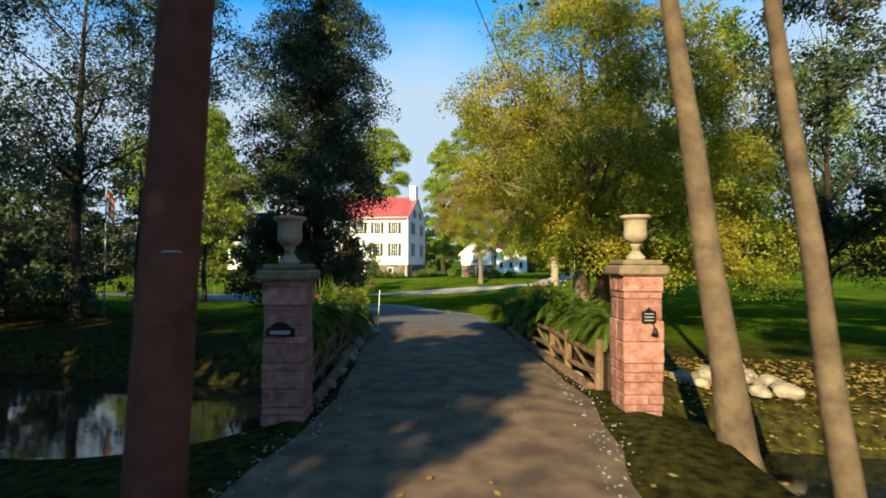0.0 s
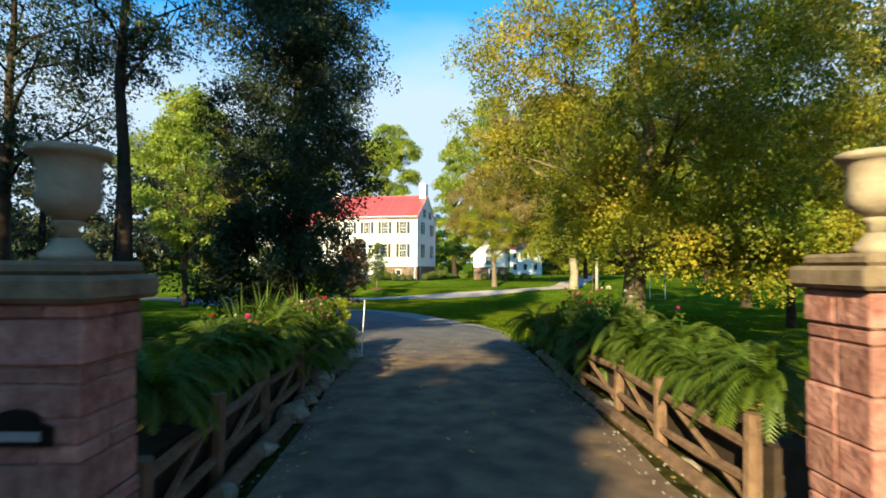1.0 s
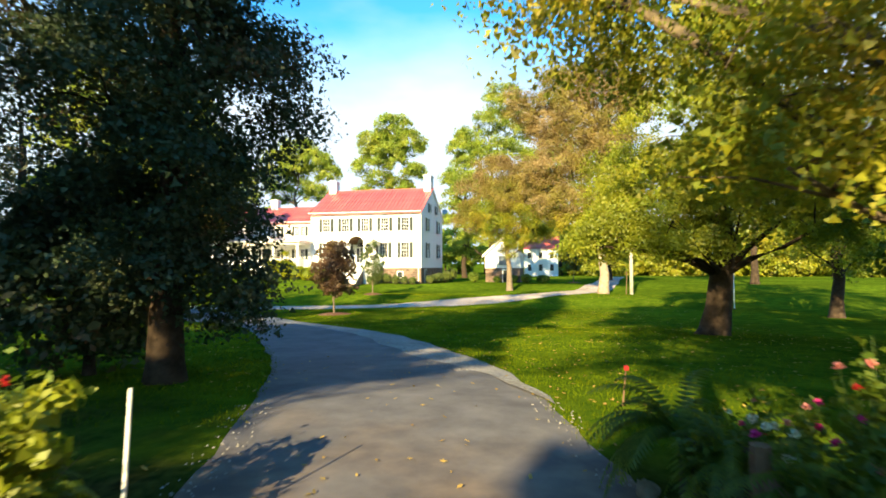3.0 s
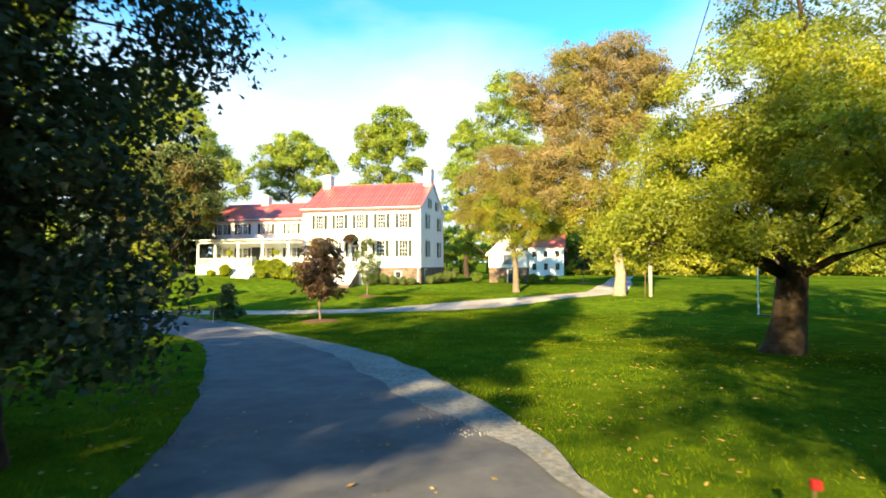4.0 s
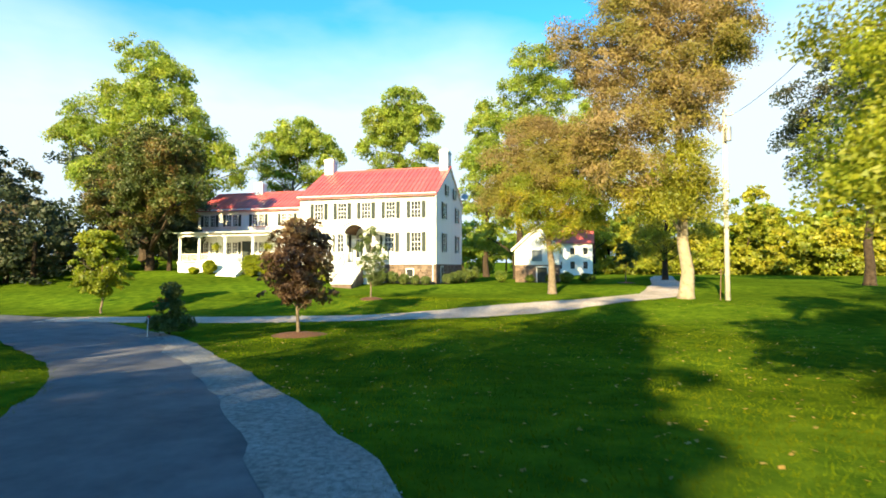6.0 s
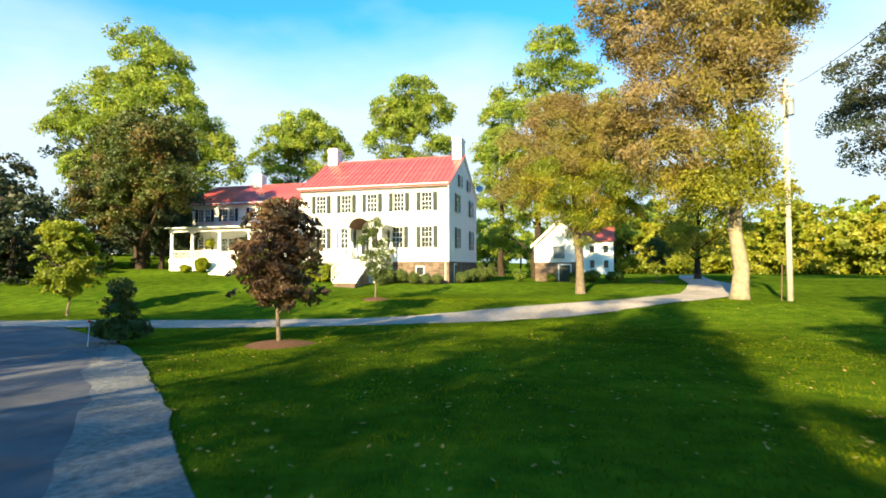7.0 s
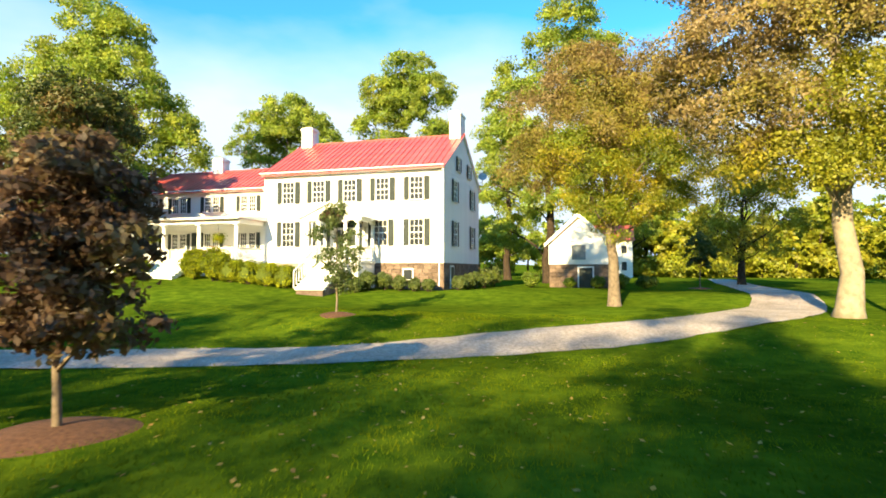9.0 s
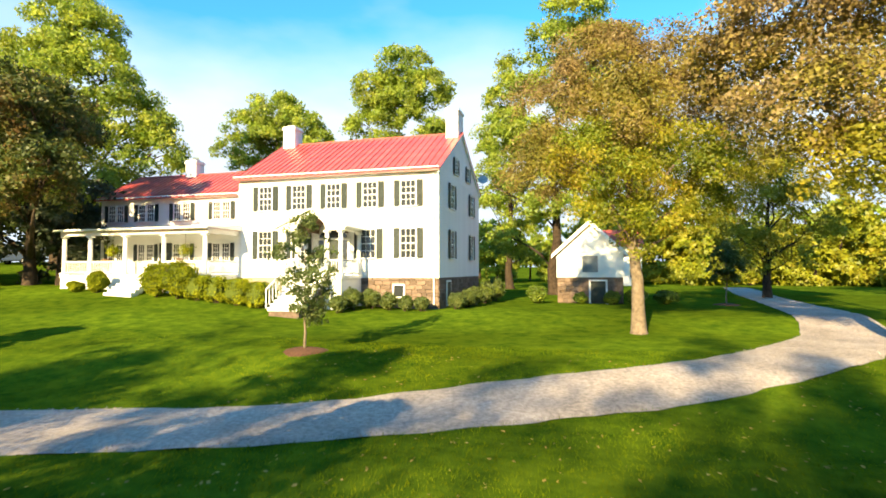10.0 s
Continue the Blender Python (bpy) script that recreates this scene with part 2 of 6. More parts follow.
L_BANK = leafmat("leaf_bank_yellow_green", [(0.075, 0.135, 0.006), (0.19, 0.235, 0.010), (0.36, 0.325, 0.014), (0.44, 0.29, 0.020)], trans=0.5, patch=0.55)
L_FARW = leafmat("leaf_far_yellow", [(0.12, 0.17, 0.008), (0.26, 0.28, 0.012), (0.44, 0.37, 0.020)], trans=0.45, patch=0.2)
L_SLIM = leafmat("leaf_dull_green", [(0.045, 0.080, 0.015), (0.10, 0.14, 0.030), (0.20, 0.20, 0.050)], trans=0.35)
# leaf tones lowered so that the woods' shade sits in the colour
L_BLUISH = leafmat("leaf_cool_shaded_green", [(0.018, 0.034, 0.018), (0.034, 0.054, 0.026), (0.060, 0.070, 0.030), (0.10, 0.058, 0.030)], trans=0.35, patch=0.2)
L_OLIVE = leafmat("leaf_olive", [(0.10, 0.14, 0.007), (0.26, 0.26, 0.013), (0.42, 0.34, 0.020)], trans=0.42)
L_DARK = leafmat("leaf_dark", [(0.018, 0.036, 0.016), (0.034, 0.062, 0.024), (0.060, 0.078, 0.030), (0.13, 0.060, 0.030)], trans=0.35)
L_COPPER = leafmat("leaf_copper", [(0.035, 0.062, 0.010), (0.075, 0.10, 0.014), (0.20, 0.105, 0.030)], trans=0.35)
L_MAPLE = leafmat("leaf_dark_red", [(0.075, 0.038, 0.026), (0.165, 0.098, 0.052), (0.28, 0.25, 0.085)], trans=0.45)
L_BOX = leafmat("leaf_boxwood", [(0.08, 0.12, 0.007), (0.19, 0.22, 0.012), (0.32, 0.31, 0.016)], trans=0.18, gloss=0.0)
L_FERN = leafmat("leaf_fern", [(0.036, 0.085, 0.005), (0.095, 0.155, 0.008), (0.22, 0.26, 0.014)], trans=0.5, patch=1.2)


# ---- mesh helpers ----
def part(name, bm, material, parent=None, label="", smooth=False):
    me = bpy.data.meshes.new(name)
    bm.normal_update()
    bm.to_mesh(me)
    bm.free()
    me.materials.append(material)
    if smooth:
        me.polygons.foreach_set("use_smooth", [True] * len(me.polygons))
    ob = new(name, me)
    ob.parent = parent
    if label:
        ob["label"] = label
    return ob


def box(bm, x0, x1, y0, y1, z0, z1):
    v = [bm.verts.new(p) for p in ((x0, y0, z0), (x1, y0, z0), (x1, y1, z0), (x0, y1, z0), (x0, y0, z1), (x1, y0, z1), (x1, y1, z1), (x0, y1, z1))]
    for f in ((3, 2, 1, 0), (4, 5, 6, 7), (0, 1, 5, 4), (1, 2, 6, 5), (2, 3, 7, 6), (3, 0, 4, 7)):
        bm.faces.new([v[k] for k in f])
    return bm


def cube(x0, x1, y0, y1, z0, z1, bevel=0.0):
    bm = box(bmesh.new(), x0, x1, y0, y1, z0, z1)
    if bevel:
        bmesh.ops.bevel(bm, geom=bm.edges[:], offset=bevel, segments=1, affect="EDGES")
    return bm


def prism(bm, pts, depth):
    """Extrude a polygon given in 3D by a vector."""
    a = [bm.verts.new(p) for p in pts]
    b = [bm.verts.new(Vector(p) + Vector(depth)) for p in pts]
    n = len(pts)
    bm.faces.new(a[::-1])
    bm.faces.new(b)
    for k in range(n):
        bm.faces.new((a[k], a[(k + 1) % n], b[(k + 1) % n], b[k]))
    bmesh.ops.recalc_face_normals(bm, faces=bm.faces[:])
    return bm


def tube(bm, pts, radii, sides=8):
    rings = []
    for k, p in enumerate(pts):
        p = Vector(p)
        d = (Vector(pts[min(k + 1, len(pts) - 1)]) - Vector(pts[max(k - 1, 0)])).normalized()
        u = d.orthogonal().normalized() if abs(d.z) < 0.9 else Vector((1, 0, 0)).cross(d).normalized()
        w = d.cross(u)
        rings.append([bm.verts.new(p + radii[k] * (math.cos(2 * math.pi * s / sides) * u + math.sin(2 * math.pi * s / sides) * w)) for s in range(sides)])
    for a, b in zip(rings, rings[1:]):
        for s in range(sides):
            bm.faces.new((a[s], a[(s + 1) % sides], b[(s + 1) % sides], b[s]))
    bm.faces.new(rings[0][::-1])
    bm.faces.new(rings[-1])
    return bm


def lathe(bm, profile, sides=24):
    rings = [[bm.verts.new((r * math.cos(2 * math.pi * s / sides), r * math.sin(2 * math.pi * s / sides), z)) for s in range(sides)] for r, z in profile]
    for a, b in zip(rings, rings[1:]):
        for s in range(sides):
            bm.faces.new((a[s], a[(s + 1) % sides], b[(s + 1) % sides], b[s]))
    bm.faces.new(rings[0][::-1])
    bm.faces.new(rings[-1])
    return bm


def quads(name, verts, material, parent=None, label="", per=4):
    """One mesh out of an array of separate faces, (n, per, 3)."""
    n = len(verts)
    me = bpy.data.meshes.new(name)
    me.vertices.add(n * per)
    me.vertices.foreach_set("co", np.ascontiguousarray(verts, dtype=np.float32).ravel())
    me.loops.add(n * per)
    me.loops.foreach_set("vertex_index", np.arange(n * per, dtype=np.int32))
    me.polygons.add(n)
    me.polygons.foreach_set("loop_start", np.arange(0, n * per, per, dtype=np.int32))
    me.update(calc_edges=True)
    me.validate()
    me.materials.append(material)
    ob = new(name, me)
    ob.parent = parent
    if label:
        ob["label"] = label
    return ob


def leaf_faces(rng, centres, size, up=0.35, long=1.0, droop=0.0, out=None):
    """A pointed leaf at each centre, turned at random, leaning upwards and out of its clump."""
    n = len(centres)
    nrm = rng.normal(size=(n, 3))
    if out is not None:
        nrm = nrm * 0.85 + out * 0.75
        nrm[:, 2] += 0.15
    else:
        nrm[:, 2] = np.abs(nrm[:, 2]) + up
    nrm /= np.linalg.norm(nrm, axis=1, keepdims=True)
    d = rng.normal(size=(n, 3))
    d[:, 2] -= droop
    d -= (d * nrm).sum(1, keepdims=True) * nrm
    d /= np.linalg.norm(d, axis=1, keepdims=True)
    w = np.cross(nrm, d)
    s = (size * rng.uniform(0.6, 1.4, n))[:, None]
    v = np.stack([centres - d * s * 0.6 * long, centres + w * s * 0.36, centres + d * s * 0.6 * long, centres - w * s * 0.36], 1)
    return v


# ---- ground ----
def smooth(a, b, v):
    q = min(1.0, max(0.0, (v - a) / (b - a)))
    return q * q * (3 - 2 * q)


HY = [(-60, 0.1), (14, 0.05), (20, -0.02), (30, -0.38), (42, -0.88), (54, -1.02), (60, -0.42), (66, -0.33), (72, 0.15), (80, 0.1), (100, 0.15), (140, 0.3), (250, 0.9), (600, 3.0), (2000, 8.0)]
DRIVE = [(0.9, -40, 2.3), (0.7, -10, 2.2), (-0.35, 0, 1.95), (-1.0, 6.2, 1.66), (-1.05, 9.2, 1.74), (-1.9, 14, 1.8), (-2.7, 18.3, 1.95), (-4.7, 24.6, 2.25), (-7.7, 29.8, 2.2), (-11.6, 34.85, 1.85), (-14.9, 38.2, 1.9), (-19.6, 41.9, 2.35), (-25.8, 45.6, 2.4), (-33, 48.4, 2.2), (-44, 51.0, 2.0), (-70, 55, 2.0)]
LANE = [(-29, 48.4, 1.6), (-22.5, 50.6, 1.7), (-18, 52.0, 1.65), (-13.6, 53.4, 1.55), (-8.6, 56.0, 1.45), (-3.7, 58.5, 1.5), (0.1, 61.9, 1.6), (3.3, 66.7, 1.55), (5.3, 74, 1.5), (6.9, 84, 1.4), (8.8, 96, 1.4), (12.5, 115, 1.4)]


def spline(ctrl, step=0.5):
    out = []
    c = [Vector(p) for p in ctrl]
    c = [2 * c[0] - c[1]] + c + [2 * c[-1] - c[-2]]
    for k in range(1, len(c) - 2):
        n = max(2, int((c[k + 1] - c[k]).xy.length / step))
        for q in range(n):
            t = q / n
            out.append(0.5 * ((2 * c[k]) + (c[k + 1] - c[k - 1]) * t + (2 * c[k - 1] - 5 * c[k] + 4 * c[k + 1] - c[k + 2]) * t * t + (3 * c[k] - c[k - 1] - 3 * c[k + 1] + c[k + 2]) * t ** 3))
    out.append(c[-2])
    return out


DRIVE_LINE, LANE_LINE = spline(DRIVE), spline(LANE)
DL = np.array([tuple(p) for p in DRIVE_LINE])
LL = np.array([tuple(p) for p in LANE_LINE])


def drive_x(y):
    return float(np.interp(y, DL[:, 1], DL[:, 0]))


def inside_road(x, y):
    """How far a place lies inside the edge of a road (negative: outside)."""
    best = -9.0
    for line in (DL, LL):
        d = np.hypot(line[:, 0] - x, line[:, 1] - y)
        k = int(d.argmin())
        best = max(best, float(line[k, 2] - d[k]))
    return best


def height(x, y):
    k = 0
    while k < len(HY) - 2 and y > HY[k + 1][0]:
        k += 1
    (y0, z0), (y1, z1) = HY[k], HY[k + 1]
    q = min(1.0, max(0.0, (y - y0) / (y1 - y0)))
    q = q * q * (3 - 2 * q) if y < 140 else q
    z = z0 + (z1 - z0) * q
    z += 1.15 * smooth(-14, -36, x) * smooth(57, 70, y)
    z += 2.0 * smooth(-36, -60, x) * smooth(64, 88, y)
    z += 0.05 * math.sin(x * 0.31 + 1.0) * math.sin(y * 0.23) * smooth(2.2, 5.0, abs(x - drive_x(y))) * smooth(16, 26, y)
    # the creek, which the drive crosses on a causeway
    if -4 < y < 26:
        off = abs(x - drive_x(y))
        side = 1.0 if x > -1 else 0.0
        mid = 10.9 - 0.10 * (x + 1) - 1.3 * side
        half = 2.9 - 0.75 * side
        depth = 1.75 * (1 - smooth(half * 0.45, half * 1.35, abs(y - mid)))
        z -= depth * smooth(2.3 + 0.5 * side, 3.3 + 0.6 * side, off)
        z -= 0.35 * smooth(2.0 + 0.7 * side, 5.0, off) * (1 - smooth(14, 24, y)) * smooth(-4, 3, y)
    return z


def ground():
    xs = np.unique(np.concatenate([np.arange(-52, 32.01, 0.7), -52 - np.geomspace(1, 1900, 26), 32 + np.geomspace(1, 1900, 26)]))
    ys = np.unique(np.concatenate([np.arange(-8, 92.01, 0.65), -8 - np.geomspace(1, 900, 18), 92 + np.geomspace(1, 2400, 30)]))
    bm = bmesh.new()
    grid = []
    for y in ys:
        row = []
        for x in xs:
            z = height(x, y)
            if inside_road(x, y) > 0.15:
                z -= 0.07
            row.append(bm.verts.new((x, y, z)))
        grid.append(row)
    for a, b in zip(grid, grid[1:]):
        for k in range(len(xs) - 1):
            bm.faces.new((a[k], a[k + 1], b[k + 1], b[k]))
    return tagged(part("ground", bm, M_GRASS, smooth=True), "mown green lawn rolling gently up to the house", "lawn", kind="structure")


def ribbon(name, line, material, lift, scale=(-1.0, 1.0), wob=0.12, seed=0, taper=False):
    bm = bmesh.new()
    rows = []
    for k, p in enumerate(line):
        q = line[min(k + 1, len(line) - 1)] - line[max(k - 1, 0)]
        nrm = Vector((q.y, -q.x, 0)).normalized()
        row = []
        for s in range(9):
            ends = min(1.0, k / 12, (len(line) - 1 - k) / 12) if taper else 1.0
            f = scale[1] - (scale[1] - scale[0]) * (1 - s / 8) * ends
            edge = wob * noise.noise(Vector((k * 0.47, f * 3 + seed, seed))) * (1 if s in (0, 8) else 0.3)
            x, y = (p + nrm * (p.z * f + edge)).xy
            z = height(x, y) + (lift if taper else lift * (1 - 0.9 * (s in (0, 8))))
            row.append(bm.verts.new((x, y, z)))
        rows.append(row)
    for a, b in zip(rows, rows[1:]):
        for s in range(8):
            bm.faces.new((a[s], a[s + 1], b[s + 1], b[s]))
    return part(name, bm, material, smooth=True)


ground()
tagged(ribbon("drive", DRIVE_LINE, M_ASPHALT, 0.035), "worn grey asphalt and gravel drive curving over the lawn", "drive", kind="structure")
VERGE = [p for p in DRIVE_LINE if 21 < p.y < 43]
tagged(ribbon("drive_gravel_verge", VERGE, M_VERGE, 0.042, (0.46, 1.02), 0.17, 5, taper=True), "pale loose gravel along the edge of the drive", "gravel", kind="structure")
tagged(ribbon("gravel_lane", LANE_LINE, M_GRAVEL, 0.04, wob=0.16, seed=3), "pale gravel lane crossing the lawn past the house", "lane", kind="structure")


def creek():
    bm = bmesh.new()
    for x0, x1 in ((-40, -3.6), (1.2, 30)):
        v = [bm.verts.new(p) for p in ((x0, 4, -1.0), (x1, 4, -1.0), (x1, 19, -1.0), (x0, 19, -1.0))]
        bm.faces.new(v)
    return tagged(part("creek_water", bm, M_WATER), "dark still creek water reflecting the sky", "water", kind="structure")


creek()


# ---- house ----
HOUSE = new("house")
HOUSE.matrix_world = pose(-14.38, 72.29, 0, 0, 0, -2.5)
tagged(HOUSE, "white two-storey farmhouse with red metal roof and porch", "house")
HW, HD, Z0, Z1, ZR = 13.17, 10.8, 1.91, 8.21, 11.45     # width, depth, siding foot, eaves, ridge
WW, WZ1, WZR = 11.5, 7.35, 9.35                          # wing


def walls_with_gables():
    bm = bmesh.new()
    prism(bm, [(0, 0, Z0), (0, HD, Z0), (0, HD, Z1), (0, HD / 2, ZR - 0.05), (0, 0, Z1)], (-HW, 0, 0))
    part("wall", bm, M_SIDING, HOUSE, "white painted clapboard wall")
    bm = bmesh.new()
    prism(bm, [(-HW - 0.004, 0.35, Z0), (-HW - 0.004, 7.2, Z0), (-HW - 0.004, 7.2, WZ1), (-HW - 0.004, 3.8, WZR - 0.05), (-HW - 0.004, 0.35, WZ1)], (-WW, 0, 0))
    part("wing_wall", bm, M_SIDING, HOUSE, "white painted clapboard wall of the side wing")
    # clapboards: thin proud courses
    me = None
    n = int((Z1 - Z0) / 0.16)
    for k in range(n):
        z = Z0 + 0.16 * k
        if me is None:
            b = bmesh.new()
            prism(b, [(0, 0, 0), (0, -0.022, 0.004), (0, -0.004, 0.155), (0, 0, 0.155)], (-HW, 0, 0))
            o = part("clapboard", b, M_SIDING, HOUSE)
            me = o.data
        else:
            o = new("clapboard", me)
            o.parent = HOUSE
        o.location = (0, 0, z)
    me = None
    for k in range(n):
        z = Z0 + 0.16 * k
        if me is None:
            b = bmesh.new()
            prism(b, [(0, 0, 0), (0.022, 0, 0.004), (0.004, 0, 0.155), (0, 0, 0.155)], (0, HD, 0))
            o = part("clapboard", b, M_SIDING, HOUSE)
            me = o.data
        else:
            o = new("clapboard", me)
            o.parent = HOUSE
        o.location = (0, 0, z)


def trim():
    part("cornice", cube(-HW - 0.25, 0.12, -0.30, -0.02, Z1 - 0.16, Z1 + 0.02, 0.02), M_WHITE, HOUSE)
    part("corner_board", cube(-0.14, 0.035, -0.035, 0.14, Z0 - 0.02, Z1 - 0.02), M_WHITE, HOUSE)
    part("corner_board", cube(-HW - 0.03, -HW + 0.14, -0.035, 0.1, Z0 - 0.02, Z1 - 0.3), M_WHITE, HOUSE)
    part("corner_board", cube(-0.14, 0.035, HD - 0.14, HD + 0.035, Z0 - 0.02, Z1 - 0.02), M_WHITE, HOUSE)
    slope = math.atan2(ZR - Z1, HD / 2)
    for y0, y1 in ((-0.3, HD / 2), (HD + 0.3, HD / 2)):
        b = bmesh.new()
        zz = Z1 - 0.3 * math.tan(slope)
        prism(b, [(0.02, y0, zz - 0.16), (0.02, y0, zz + 0.02), (0.02, y1, ZR + 0.02), (0.02, y1, ZR - 0.16)], (0.10, 0, 0))
        part("rake_board", b, M_WHITE, HOUSE)
    part("downspout", tube(bmesh.new(), [(-0.25, -0.09, Z1 - 0.3), (-0.25, -0.09, 0.4)], [0.045, 0.045], 8), M_WHITE, HOUSE)
    part("gutter", tube(bmesh.new(), [(-HW - 0.2, -0.40, Z1 + 0.0), (0.1, -0.40, Z1 - 0.01)], [0.05, 0.05], 8), M_WHITE, HOUSE)
    part("wing_cornice", cube(-HW - WW - 0.2, -HW - 0.01, 0.08, 0.33, WZ1 - 0.22, WZ1 + 0.01, 0.02), M_WHITE, HOUSE)


def roof(x0, x1, ye, yr, ze, zr, back, step=0.43):
    """Standing-seam panels, one by one, on both slopes."""
    for yy, flip in ((ye, 1), (back, -1)):
        run, rise = abs(yr - yy) + 0.40, None
        tang = (zr - ze) / abs(yr - yy)
        y_low, z_low = yy - flip * 0.40, ze - 0.40 * tang
        n = int(round((x1 - x0) / step))
        w = (x1 - x0) / n
        me = None
        for k in range(n):
            if me is None:
                b = bmesh.new()
                th = 0.05
                prism(b, [(0, y_low, z_low), (w - 0.004, y_low, z_low), (w - 0.004, y_low, z_low + th), (0.035, y_low, z_low + th), (0.030, y_low, z_low + th + 0.06), (0.004, y_low, z_low + th + 0.06), (0, y_low, z_low + th)], (0, yr - y_low, zr - z_low))
                o = part("roof_panel", b, M_ROOF, HOUSE)
                me = o.data
            else:
                o = new("roof_panel", me)
                o.parent = HOUSE
            o.location = (x0 + k * w, 0, 0)
    part("ridge_cap", tube(bmesh.new(), [(x0, yr, zr + 0.04), (x1, yr, zr + 0.04)], [0.09, 0.09], 8), M_ROOF, HOUSE)


def chimney(x0, x1, y0, y1, z0, z1, label):
    c = part("chimney", cube(x0, x1, y0, y1, z0, z1, 0.02), M_BRICKW, HOUSE, label)
    part("chimney_cap", cube(x0 - 0.06, x1 + 0.06, y0 - 0.06, y1 + 0.06, z1 - 0.28, z1 - 0.10, 0.02), M_BRICKW, c)
    part("flue", cube(x0 + 0.2, x1 - 0.2, y0 + 0.2, y1 - 0.2, z1, z1 + 0.12, 0.02), M_MORTAR, c)


def window_unit(w, h, shutters=(1, 1), cols=3, rows=4, sw=0.36):
    """A sash window in the xz plane, its foot centre at the origin, facing -y."""
    win = new("window")
    win.parent = HOUSE
    fr = bmesh.new()
    t = 0.07
    box(fr, -w / 2 - t, -w / 2, -0.07, 0.0, -t, h + t)
    box(fr, w / 2, w / 2 + t, -0.07, 0.0, -t, h + t)
    box(fr, -w / 2, w / 2, -0.07, 0.0, h, h + t)
    part("frame", fr, M_WHITE, win)
    part("sill", cube(-w / 2 - 0.14, w / 2 + 0.14, -0.13, 0.0, -0.07, 0.0, 0.01), M_WHITE, win)
    part("head", cube(-w / 2 - 0.12, w / 2 + 0.12, -0.10, 0.0, h + t, h + t + 0.07, 0.01), M_WHITE, win)
    part("pane", cube(-w / 2, w / 2, -0.032, -0.026, 0.0, h), M_GLASS, win, "dark reflecting window pane")
    sash = bmesh.new()
    for k in range(1, cols):
        x = -w / 2 + w * k / cols
        box(sash, x - 0.014, x + 0.014, -0.052, -0.033, 0.0, h)
    for k in range(1, rows):
        z = h * k / rows
        q = 0.028 if k * 2 == rows else 0.014
        for c in range(cols):
            x = -w / 2 + w * c / cols
            box(sash, x + 0.014, x + w / cols - 0.014, -0.052, -0.033, z - q, z + q)
    part("sash", sash, M_WHITE, win)
    for s, on in zip((-1, 1), shutters):
        if not on:
            continue
        xm = s * (w / 2 + t + 0.02 + sw / 2)
        sh = part("shutter", cube(xm - sw / 2, xm + sw / 2, -0.075, -0.035, -0.03, h + 0.05, 0.008), M_SHUT, win, "dark green louvred shutter")
        lv = bmesh.new()
        nl = 22
        for q in range(nl):
            z = 0.04 + (h - 0.08) * q / nl
            if abs(q - nl / 2) < 1:
                continue
            prism(lv, [(xm - sw / 2 + 0.06, -0.076, z), (xm - sw / 2 + 0.06, -0.094, z + 0.012), (xm - sw / 2 + 0.06, -0.076, z + 0.052)], (sw - 0.12, 0, 0))
        part("louvre_panel", lv, M_SHUT, sh)
    return win


def windows():
    upper = window_unit(0.86, 1.45)
    centres = [-11.24, -8.90, -6.56, -4.19, -1.80]
    upper.matrix_basis = pose(centres[0], -0.022, 6.08)
    for x in centres[1:]:
        copy_thing(upper, pose(x, -0.022, 6.08))
    lower = window_unit(0.89, 1.66)
    lower.matrix_basis = pose(centres[0], -0.022, 3.08)
    for x in (centres[3] - 0.1, centres[4]):
        copy_thing(lower, pose(x, -0.022, 3.08))
    copy_thing(lower, pose(centres[1], -0.022, 3.08))
    # gable end, facing +x
    for y in (2.9, 8.3):
        copy_thing(lower, pose(0.022, y, 3.08, 0, 0, 90))
        copy_thing(upper, pose(0.022, y, 6.15, 0, 0, 90))
    attic = window_unit(0.62, 0.95, (1, 1), 2, 4, 0.30)
    attic.matrix_basis = pose(0.02, 3.9, 8.45, 0, 0, 90)
    copy_thing(attic, pose(0.02, 7.2, 8.45, 0, 0, 90))
    # wing: paired sashes with a shutter at each side
    left, right = window_unit(0.50, 1.08, (1, 0), 3, 4, 0.30), window_unit(0.50, 1.08, (0, 1), 3, 4, 0.30)
    for k, x in enumerate((-14.75, -17.85, -20.75, -23.3)):
        if k == 0:
            left.matrix_basis, right.matrix_basis = pose(x - 0.36, 0.34, 5.70), pose(x + 0.36, 0.34, 5.70)
        else:
            copy_thing(left, pose(x - 0.36, 0.34, 5.70))
            copy_thing(right, pose(x + 0.36, 0.34, 5.70))
        copy_thing(left, pose(x - 0.36, 0.34, 3.0))
        copy_thing(right, pose(x + 0.36, 0.34, 3.0))


